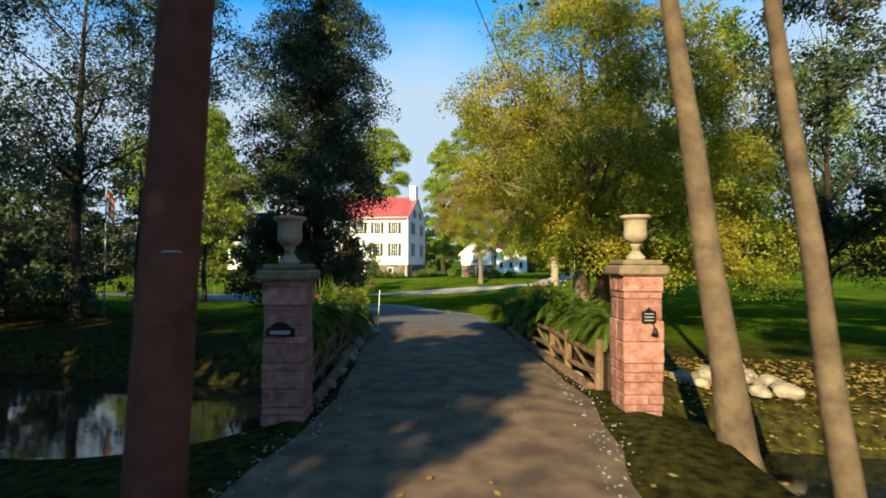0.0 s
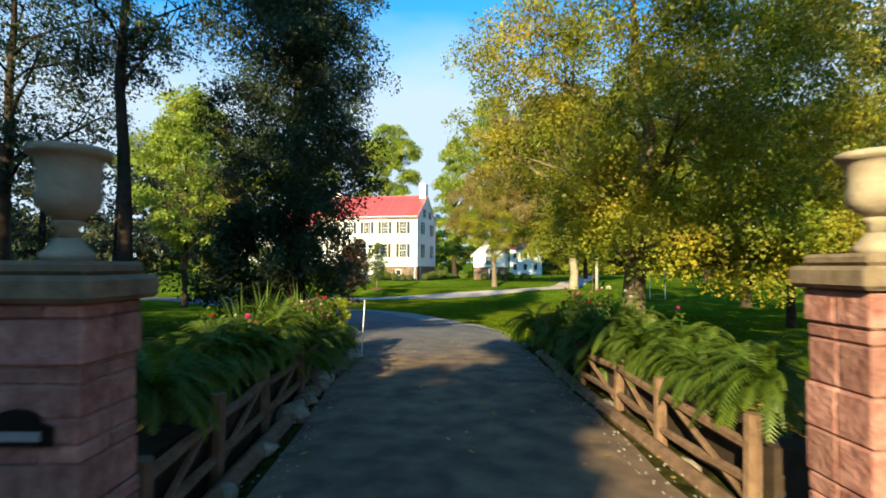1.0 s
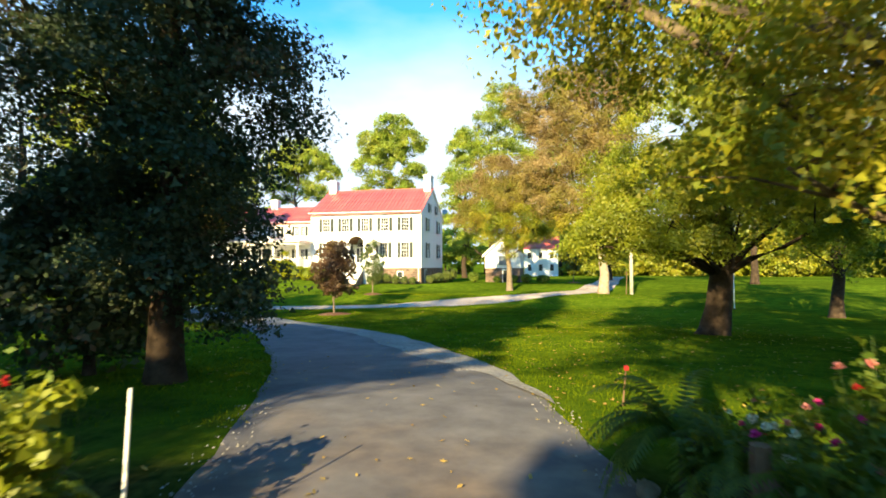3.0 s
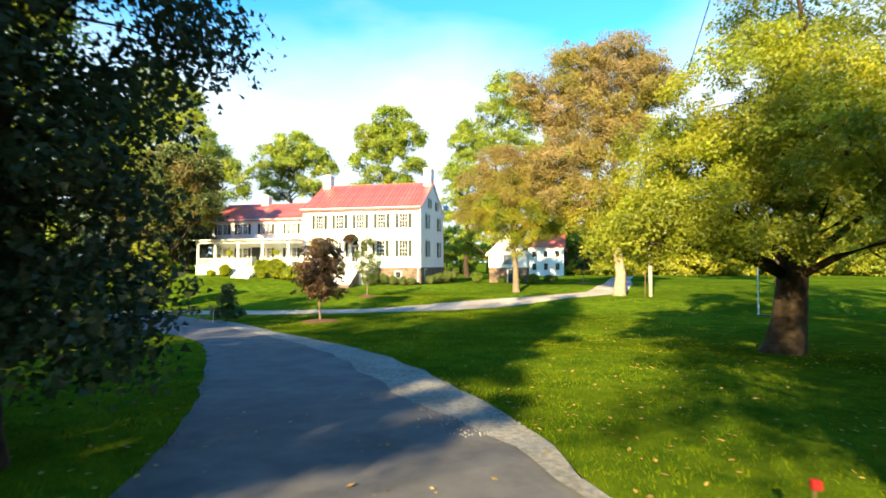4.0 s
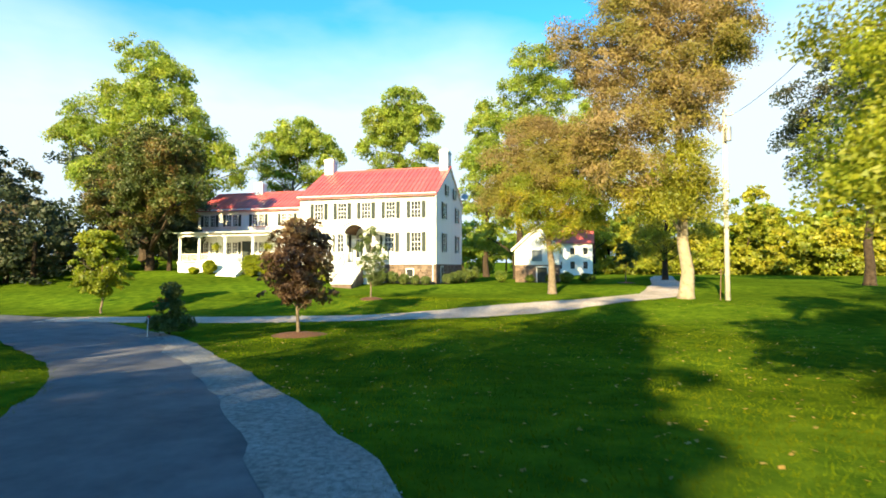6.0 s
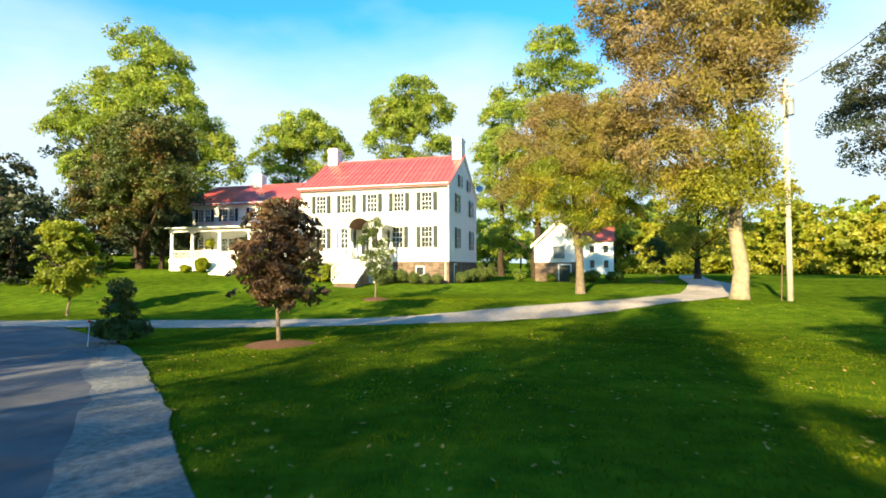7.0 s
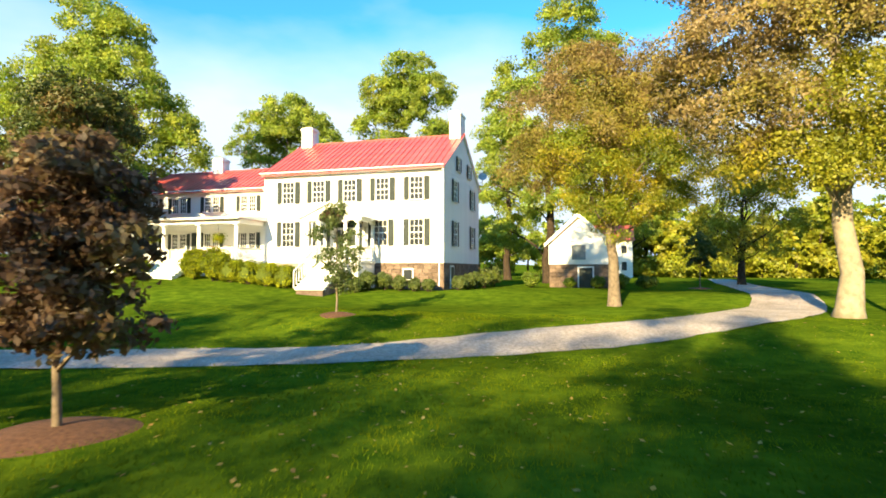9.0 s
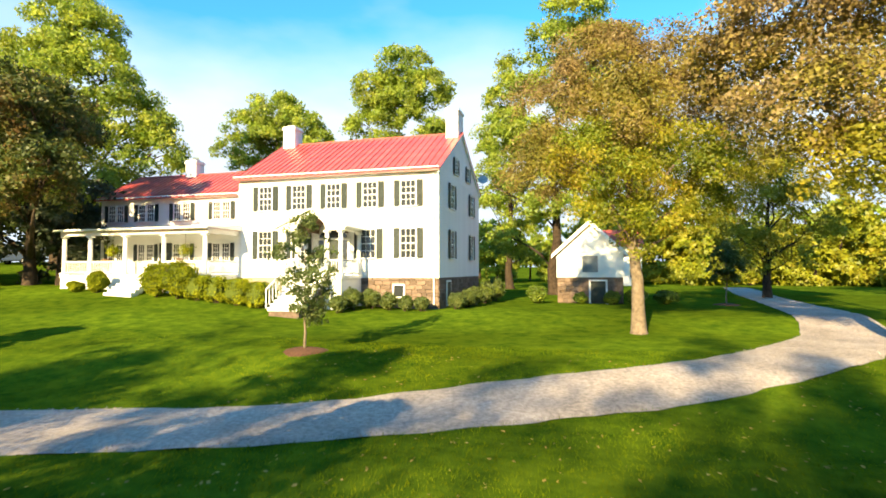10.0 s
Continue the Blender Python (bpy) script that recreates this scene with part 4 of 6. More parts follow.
def mulch_ring(x, y, r):
    bm = bmesh.new()
    rows = []
    for k in range(6):
        q = k / 5
        rows.append([bm.verts.new((x + r * q * math.cos(a) * (1 + 0.07 * math.sin(3 * a)), y + r * q * math.sin(a) * (1 + 0.07 * math.sin(3 * a)), height(x + r * q * math.cos(a), y + r * q * math.sin(a)) + 0.14 * (1 - q ** 2) - 0.02)) for a in [2 * math.pi * s / 28 for s in range(28)]])
    for a, b in zip(rows, rows[1:]):
        for s in range(28):
            bm.faces.new((a[s], b[s], b[(s + 1) % 28], a[(s + 1) % 28]))
    return tagged(part("mulch_ring", bm, M_MULCH, smooth=True), "ring of red-brown bark mulch round a young tree", "mulch")


# young trees on the lawn
tree("young_maple_tree", "young maple with dark red leaves in a mulch ring", -13.86, 45.15, 4.4, 0.075, 1.1, 1.5, 12500, 0.108, L_MAPLE, M_BARK, 3, sprays=340, spread=0.14, masses=24, flat=0.6, fill=0.3)
mulch_ring(-13.86, 45.15, 1.15)
tree("young_tree", "slim young green tree in a mulch ring", -15.94, 59.5, 4.7, 0.055, 1.0, 1.2, 7000, 0.075, L_SLIM, M_BARK, 5, sprays=150, spread=0.15, masses=12, flat=0.9, fill=0.3)
mulch_ring(-15.94, 59.5, 0.8)
tree("young_yellow_tree", "small yellow-green lawn tree", -30.3, 53.05, 4.8, 0.07, 1.2, 1.85, 15000, 0.13, L_YELLOW, M_BARK, 6, sprays=150, spread=0.15, flat=0.7)
tree("young_tree", "small green tree beside the gravel lane", 2.63, 80.5, 4.0, 0.06, 1.4, 1.3, 4000, 0.12, L_SLIM, M_BARK, 8, sprays=80, spread=0.17)
mulch_ring(2.63, 80.5, 0.9)
fork = tree("fork_bush", "dark layered bush with orange blossoms at the drive fork", -18.7, 44.2, 2.2, 0.05, 0.1, 0.8, 9000, 0.07, L_SLIM, M_BARKD, 7, sprays=170, spread=0.17, flat=0.8,
            lobes=((-0.25, 0, 0.45, 0.55, 0.55, 0.42), (0.35, 0.1, 0.42, 0.55, 0.55, 0.40), (0.0, 0, 1.05, 0.48, 0.48, 0.45), (0.12, 0, 1.65, 0.30, 0.30, 0.42)))
fork["category"] = "bush"
# large trees round the lawn
tree("oak_tree", "tall oak with brown autumn crown and pale trunk", 3.9, 62.4, 21.3, 0.43, 4.4, 6.1, 180000, 0.148, L_BROWN, M_BARKP, 11, lean=(-0.6, 0), far=True, sprays=950, spread=0.10, fill=0.3,
     lobes=((-3.2, 0.0, 18.0, 2.6, 2.6, 2.4), (0.2, 0.3, 18.6, 2.8, 2.8, 2.5), (2.4, -0.4, 16.8, 2.3, 2.6, 2.2), (-4.9, 0.4, 15.2, 2.3, 2.4, 2.0), (-1.6, -1.2, 15.0, 3.0, 2.8, 2.4), (0.3, -0.6, 13.2, 2.2, 2.6, 1.9), (-7.3, 0.2, 16.6, 1.6, 1.6, 1.5),
            (-3.8, -0.6, 11.6, 2.6, 2.6, 2.0), (-0.6, -1.0, 11.0, 2.2, 2.4, 1.8), (2.7, 0.2, 15.4, 1.3, 1.6, 1.0), (-3.6, -0.8, 8.0, 2.5, 2.4, 1.9), (-5.2, 0.6, 9.6, 1.8, 2.0, 1.6),
            (-0.6, -1.6, 8.2, 2.0, 2.0, 1.6, 1), (0.5, -1.6, 6.2, 1.5, 1.8, 1.4, 1), (-2.0, -1.6, 6.0, 2.0, 1.8, 1.3, 1)), low_leaves=L_OLIVE)
tree("lawn_tree", "spreading tree with yellow-brown autumn leaves", -4.35, 66.6, 13.6, 0.30, 3.4, 5.0, 130000, 0.116, L_BROWN, M_BARK, 12, lean=(-0.5, 0), straight=0.45, far=True, sprays=750, spread=0.10,
     lobes=((-1.4, 0.2, 11.6, 2.2, 2.2, 1.8), (0.8, 0.4, 11.4, 2.0, 2.2, 1.7), (-3.1, -0.4, 9.6, 2.0, 2.1, 1.7), (2.5, 0.2, 9.4, 1.9, 2.0, 1.6), (-0.3, -1.2, 9.2, 2.3, 2.2, 1.9), (-3.9, 0.4, 7.2, 1.6, 1.9, 1.4), (3.4, 0.2, 7.0, 1.5, 1.8, 1.3, 1), (-1.8, -1.8, 7.0, 2.0, 1.9, 1.4, 1), (1.4, -1.8, 7.0, 2.0, 1.9, 1.4, 1), (0.0, 2.4, 8.4, 2.4, 2.0, 1.9),
            (-1.2, -1.0, 5.2, 1.5, 1.5, 0.9, 1), (1.2, -0.8, 5.0, 1.6, 1.5, 0.9, 1), (0.2, -0.6, 4.0, 1.0, 1.0, 0.7, 1), (2.6, 0.4, 5.4, 1.2, 1.2, 0.8, 1)), low_leaves=L_BANK)
tree("oak_tree", "broad yellow-green oak with dark trunk", 4.53, 34.9, 13.5, 0.50, 2.6, 4.9, 220000, 0.098, L_YELLOW, M_BARKD, 13, lean=(0.9, 0.4), far=True, sprays=900, spread=0.085,
     lobes=((-3.2, -0.9, 3.9, 1.7, 1.6, 1.2), (-2.0, 0.2, 5.4, 2.0, 2.0, 1.6), (-4.4, -1.8, 3.2, 1.0, 1.1, 0.7), (-1.0, -0.8, 7.4, 2.3, 2.2, 1.8), (0.8, 0.2, 10.2, 2.5, 2.5, 2.0), (0.6, 0.2, 12.2, 1.7, 1.8, 1.3), (2.6, 0.4, 7.6, 2.4, 2.4, 2.0), (0.6, -2.6, 5.6, 2.2, 1.8, 1.6), (-1.6, 2.6, 4.6, 2.2, 2.0, 1.5), (1.6, 3.0, 6.0, 2.4, 2.0, 1.9), (4.2, -0.6, 5.2, 1.9, 2.0, 1.6), (3.0, -2.4, 4.0, 1.6, 1.6, 1.1), (-1.7, -1.6, 4.0, 1.5, 1.4, 1.0), (-2.6, 1.8, 6.6, 1.6, 1.6, 1.2), (0.2, -2.3, 4.2, 1.7, 1.2, 1.0), (-1.2, -2.4, 3.2, 1.3, 1.1, 0.7), (1.8, -1.8, 4.6, 1.7, 1.3, 1.1), (0.4, -1.2, 6.4, 2.0, 1.6, 1.5)))
tree("bank_tree", "leafy olive-green tree with blotched trunk beside the drive", 1.75, 19.0, 11.8, 0.30, 2.5, 4.3, 205000, 0.080, L_BANK, M_BARKB, 14, far=True, sprays=1200, spread=0.10,
     lobes=((-0.4, 0.0, 8.6, 2.6, 2.5, 2.0), (-2.4, 0.3, 7.0, 1.7, 1.6, 1.3), (-2.5, 0.2, 4.7, 1.2, 1.2, 0.9), (-3.8, 0.3, 5.5, 0.8, 0.7, 0.45), (0.5, -1.7, 5.0, 2.0, 1.6, 1.7), (2.5, 0.0, 6.2, 2.2, 2.3, 1.9), (1.5, 1.8, 4.4, 2.1, 1.9, 1.7), (0.2, 1.0, 10.6, 1.9, 2.0, 1.3), (3.5, -1.0, 3.6, 1.7, 1.6, 1.2), (-0.9, -0.7, 3.6, 1.3, 1.1, 0.9), (2.0, -2.0, 3.0, 1.4, 1.2, 0.9), (4.4, 0.6, 4.6, 1.4, 1.6, 1.2), (-1.4, 1.6, 5.4, 1.6, 1.5, 1.3), (2.2, 0.4, 8.8, 1.9, 2.0, 1.5), (0.2, -1.6, 2.7, 1.4, 1.0, 0.8), (1.6, -1.8, 2.2, 1.3, 1.0, 0.7), (2.8, -2.4, 2.2, 1.3, 1.0, 0.8), (4.2, -1.6, 2.4, 1.4, 1.2, 0.9), (-1.4, -0.2, 2.9, 1.0, 0.9, 0.6)))
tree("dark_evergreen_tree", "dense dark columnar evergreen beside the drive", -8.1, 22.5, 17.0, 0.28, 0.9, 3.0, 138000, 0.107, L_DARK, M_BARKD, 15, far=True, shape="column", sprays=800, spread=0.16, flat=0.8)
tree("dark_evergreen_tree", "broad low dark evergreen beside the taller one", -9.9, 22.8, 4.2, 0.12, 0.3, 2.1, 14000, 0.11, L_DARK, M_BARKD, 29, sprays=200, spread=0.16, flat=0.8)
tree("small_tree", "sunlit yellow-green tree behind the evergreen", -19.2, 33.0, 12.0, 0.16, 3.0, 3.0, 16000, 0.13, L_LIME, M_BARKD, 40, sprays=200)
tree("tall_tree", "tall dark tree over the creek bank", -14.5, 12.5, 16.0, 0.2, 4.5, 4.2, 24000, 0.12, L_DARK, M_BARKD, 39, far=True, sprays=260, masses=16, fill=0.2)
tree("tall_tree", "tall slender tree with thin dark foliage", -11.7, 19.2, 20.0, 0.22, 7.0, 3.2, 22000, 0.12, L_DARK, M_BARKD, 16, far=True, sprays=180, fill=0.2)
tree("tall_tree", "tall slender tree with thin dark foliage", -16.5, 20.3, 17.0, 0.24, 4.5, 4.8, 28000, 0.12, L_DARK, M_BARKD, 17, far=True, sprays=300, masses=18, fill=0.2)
tree("big_green_tree", "very large green shade tree beyond the wing", -52, 82, 28.0, 0.7, 2.5, 11.0, 100000, 0.30, L_LIME, M_BARKD, 18, far=True, sprays=700, spread=0.075,
     lobes=((-0.6, 0, 24.6, 3.0, 3.2, 2.6), (1.8, 0, 21.0, 3.8, 4.0, 2.8), (-2.6, 0, 19.6, 3.6, 4.0, 2.6), (-8.4, 0.5, 18.0, 3.2, 3.4, 2.2), (-10.6, 0, 15.6, 2.2, 2.6, 1.6), (-5.6, -1, 14.4, 3.0, 3.2, 2.2), (4.6, -1, 16.6, 4.2, 4.2, 3.0), (0.6, -2, 15.6, 4.2, 4.0, 3.0), (7.4, 0, 13.0, 3.6, 4.0, 2.8), (9.6, 0, 10.0, 2.6, 3.0, 2.2), (-7.6, 0, 10.6, 3.2, 3.4, 2.2), (3.2, -3, 10.6, 4.4, 3.8, 3.0), (-2.6, -3, 9.8, 3.8, 3.4, 2.6), (0.4, -3, 6.4, 4.6, 3.4, 2.2), (6.6, -2, 6.8, 3.4, 3.2, 2.2)))
tree("copper_tree", "dark tree with brownish leaves beside the porch", -43.0, 72.0, 14.0, 0.42, 2.2, 6.8, 62000, 0.24, L_COPPER, M_BARKD, 19, far=True, sprays=420, spread=0.09,
     lobes=((-0.6, 0, 11.8, 3.2, 3.2, 2.0), (3.2, -1.5, 10.6, 3.0, 3.0, 2.2), (-3.6, 0, 9.4, 2.8, 3.0, 2.2), (5.6, -4.6, 8.6, 2.8, 2.8, 2.2), (0.6, -2.6, 8.4, 3.4, 3.0, 2.4), (-2.6, -2.2, 6.0, 2.8, 2.6, 1.8), (3.0, -4.4, 6.0, 2.8, 2.4, 1.7), (-5.2, 0, 5.8, 2.0, 2.2, 1.6), (6.6, -5.0, 5.9, 1.9, 2.2, 1.4), (0.4, -3.4, 4.0, 2.2, 2.0, 1.0), (8.4, -6.0, 7.0, 1.8, 2.0, 1.5), (7.8, -6.6, 9.6, 2.2, 2.2, 1.8), (5.8, -5.6, 11.2, 2.4, 2.4, 1.9), (3.6, -5.0, 8.2, 2.4, 2.2, 1.8)))
tree("background_tree", "tall green tree behind the house", -25.5, 100, 27.0, 0.5, 9.0, 6.0, 42000, 0.31, L_LIME, M_BARK, 20, far=True, sprays=300, spread=0.13,
     lobes=((0.4, 0, 24.4, 3.2, 3.2, 2.2), (-2.6, 0, 21.8, 3.0, 3.0, 2.2), (3.0, 0, 21.6, 2.8, 3.0, 2.2), (0.2, -1, 19.6, 3.2, 3.2, 2.2), (-4.6, 0, 18.4, 2.0, 2.4, 1.4), (3.8, 0, 17.4, 2.2, 2.4, 1.4), (-2.0, 0, 16.0, 2.4, 2.4, 1.4), (1.6, 0, 14.6, 2.2, 2.2, 1.2), (-4.4, 0, 13.6, 1.8, 2.0, 1.0)))
tree("background_tree", "tall yellow-green tree behind the house", -45, 106, 24.0, 0.5, 7.0, 7.8, 42000, 0.32, L_LIME, M_BARK, 21, far=True, sprays=300, spread=0.10,
     lobes=((0, 0, 21.6, 3.6, 3.6, 2.0), (-3.8, 0, 19.6, 3.2, 3.4, 2.0), (3.8, 0, 19.8, 3.2, 3.4, 1.9), (-6.4, 0, 16.6, 2.4, 2.8, 1.6), (6.2, 0, 17.0, 2.2, 2.6, 1.6), (0, -1, 17.2, 3.4, 3.2, 1.9), (-2.8, 0, 13.8, 3.0, 3.0, 1.7), (3.2, 0, 13.8, 3.0, 3.0, 1.7)))
tree("background_tree", "tall yellow-green tree behind the shed", -8.5, 93, 28.0, 0.5, 3.0, 8.2, 62000, 0.28, L_LIME, M_BARKD, 22, far=True, sprays=420, spread=0.09,
     lobes=((2.2, 0, 26.6, 2.8, 3.0, 2.2), (0.2, 0, 23.4, 2.8, 3.0, 2.2), (4.4, 0, 22.6, 3.0, 3.0, 2.4), (-3.6, 0, 20.4, 2.0, 2.4, 1.8), (1.4, -1, 18.6, 3.4, 3.2, 2.6), (5.6, 0, 17.0, 2.8, 3.0, 2.4), (-4.6, 0, 15.4, 2.4, 2.6, 2.0), (-1.4, -1, 13.6, 3.0, 3.0, 2.4), (3.6, -1, 12.4, 3.2, 3.0, 2.4), (-5.4, -1, 10.0, 2.2, 2.4, 1.8), (0.6, -1, 8.4, 3.2, 3.0, 2.2), (-4.6, -1, 5.6, 2.4, 2.4, 1.8)))
tree("background_tree", "tall green tree behind the shed", 3.0, 130, 33.0, 0.5, 5.0, 8.0, 34000, 0.34, L_LIME, M_BARKD, 23, far=True, sprays=260, spread=0.11)
tree("background_tree", "tall yellow-green tree behind the house", -14.0, 106, 26.0, 0.45, 2.5, 5.0, 34000, 0.30, L_LIME, M_BARKD, 24, far=True, sprays=260, spread=0.13)
tree("background_tree", "olive autumn tree beside the gravel lane", 8.0, 90, 12.0, 0.35, 2.2, 5.2, 30000, 0.20, L_OLIVE, M_BARKD, 28, far=True, sprays=240)
tree("field_tree", "dark tree standing at the edge of the field", 21.0, 76, 20.0, 0.4, 8.5, 7.6, 34000, 0.24, L_BLUISH, M_BARKD, 25, far=True, sprays=230, fill=0.2, spread=0.10)
tree("field_tree", "yellow-green tree at the edge of the field", 14.5, 47, 13.0, 0.35, 2.4, 5.2, 30000, 0.17, L_YELLOW, M_BARKD, 26, far=True, sprays=260)
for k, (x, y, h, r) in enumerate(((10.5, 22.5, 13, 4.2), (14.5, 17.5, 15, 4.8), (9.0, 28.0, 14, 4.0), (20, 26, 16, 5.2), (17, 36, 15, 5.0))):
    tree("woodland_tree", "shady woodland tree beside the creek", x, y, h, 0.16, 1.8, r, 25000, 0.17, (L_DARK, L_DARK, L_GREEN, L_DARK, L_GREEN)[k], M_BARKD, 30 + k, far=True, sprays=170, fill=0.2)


def woods(name, label, spots, leafm, n, leaf, seed, mid=0.5):
    """Far woods: trunks and crowns of many trees as one mass."""
    rng = np.random.default_rng(seed)
    t = new(name)
    tagged(t, label, "woods", kind="stuff")
    bm = bmesh.new()
    pts, outs = [], []
    for x, y, h, w in spots:
        z = height(x, y)
        tube(bm, [(x, y, z - 0.2), (x + 0.2, y, z + h * 0.5), (x, y, z + h * 0.6)], [0.25, 0.15, 0.04], 6)
        lobes = [(x + rng.normal(0, w * 0.30), y + rng.normal(0, w * 0.30), z + h * min(0.86, max(0.10, rng.normal(mid, 0.22))), w * 0.34, w * 0.34, h * 0.16) for _ in range(15)]
        where, face, cent = leaf_cloud(rng, lobes, n, 70, w * 0.13, 0.6, 0.4)
        keep = where[:, 2] > z + 0.1
        pts.append(where[keep])
        outs.append(face[keep])
    part("trunks", bm, M_BARKD, t)["kind"] = "stuff"
    v = leaf_faces(rng, np.concatenate(pts), leaf, out=np.concatenate(outs))
    quads("foliage", v[:, [0, 1, 3]], leafm, t, per=3)["kind"] = "stuff"


rs = random.Random(9)
woods("far_woods", "sunlit yellow-green edge of woods beyond the field", [(10 + k * 3.4, 130 + rs.uniform(-6, 14) - k * 0.9, rs.uniform(10, 16), rs.uniform(5, 8)) for k in range(30)], L_FARW, 4200, 0.78, 1, 0.40)
woods("far_woods", "green woods behind the house and the lane", [(-72 + k * 4.4, 138 + rs.uniform(-8, 12), rs.uniform(10, 15), rs.uniform(6, 9)) for k in range(21)], L_LIME, 3600, 0.75, 2, 0.40)
woods("far_woods", "tall hazy woods behind the edge of the field", [(2 + k * 5.2, 152 + rs.uniform(-5, 9) - k * 0.8, rs.uniform(15, 21), rs.uniform(8, 10)) for k in range(22)], L_LIME, 3400, 0.95, 6, 0.36)
woods("far_woods", "low yellow-green brush along the field", [(6 + k * 3.6, 126 + rs.uniform(-2, 4) - k * 0.9, rs.uniform(3.5, 5.5), rs.uniform(5, 6)) for k in range(28)], L_FARW, 1900, 0.60, 8, 0.36)
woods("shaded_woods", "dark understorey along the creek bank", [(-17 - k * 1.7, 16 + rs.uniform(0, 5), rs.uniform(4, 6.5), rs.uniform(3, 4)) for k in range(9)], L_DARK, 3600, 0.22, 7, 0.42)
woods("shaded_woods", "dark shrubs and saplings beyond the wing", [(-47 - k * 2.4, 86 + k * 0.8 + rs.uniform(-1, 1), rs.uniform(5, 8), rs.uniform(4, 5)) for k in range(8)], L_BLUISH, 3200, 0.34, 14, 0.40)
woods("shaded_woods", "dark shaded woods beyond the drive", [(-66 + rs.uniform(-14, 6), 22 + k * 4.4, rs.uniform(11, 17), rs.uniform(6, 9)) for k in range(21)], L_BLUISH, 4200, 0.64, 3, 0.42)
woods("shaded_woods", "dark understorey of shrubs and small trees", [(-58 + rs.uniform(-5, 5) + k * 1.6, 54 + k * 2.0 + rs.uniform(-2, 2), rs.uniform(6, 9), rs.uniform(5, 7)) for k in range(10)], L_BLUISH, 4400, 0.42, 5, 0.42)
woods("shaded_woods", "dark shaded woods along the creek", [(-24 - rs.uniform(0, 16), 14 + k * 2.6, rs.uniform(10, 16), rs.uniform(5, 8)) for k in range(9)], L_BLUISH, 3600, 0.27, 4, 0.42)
# unseen trees behind and beside the way in, added to shade gate and lawn
for k, (x, y, h, r) in enumerate(((-16.5, 3, 17, 5.0), (10.5, 1, 15, 5.0), (-20, -9, 19, 6.0), (-27, 6, 18, 6.5), (15, 9, 15, 5.0), (-11.3, -1.5, 18, 2.9), (-30, 18, 17, 6.0), (-17, -24, 20, 6.0), (11, -18, 19, 6.0), (-0.5, -30, 17, 4.5), (-11.6, 4.5, 20, 3.0))):
    tree("unseen_shade_tree", "unseen leafy tree added to shade the gate and lawn", x, y, h, 0.26, 3.0, r, 13000 if x < -8 else 7000, 0.38, L_GREEN, M_BARKD, 50 + k, far=True, sprays=150)
tree("unseen_shade_tree", "unseen dense tree added to shade the gate", -6.6, -10.0, 13.6, 0.2, 2.4, 2.5, 22000, 0.36, L_GREEN, M_BARKD, 65, far=True, sprays=220, masses=26, fill=0.1)
tree("unseen_shade_tree", "unseen high-crowned tree added for shade behind the gate", 4.2, -9.0, 18.0, 0.28, 9.6, 4.2, 14000, 0.28, L_GREEN, M_BARKD, 71, far=True, sprays=150)
tree("unseen_shade_tree", "unseen low dense tree added to shade the creek", -8.8, -10.0, 9.4, 0.2, 1.6, 3.0, 9000, 0.36, L_GREEN, M_BARKD, 72, far=True, sprays=120)
# last two masses are added out of view to dapple the drive and lawn
tree("overhanging_tree", "yellow-green tree hanging over the creek", -8.6, 6.5, 10.6, 0.14, 8.2, 2.4, 11000, 0.10, L_YELLOW, M_BARKD, 66, far=True, sprays=110, fill=0.2, spread=0.14,
     lobes=((-0.6, 0.2, 6.0, 1.5, 1.5, 1.0), (0.6, 0.6, 7.6, 1.2, 1.4, 0.9), (4.8, 1.2, 8.0, 1.3, 1.6, 0.8), (5.9, 1.0, 8.7, 1.2, 1.5, 0.7)))


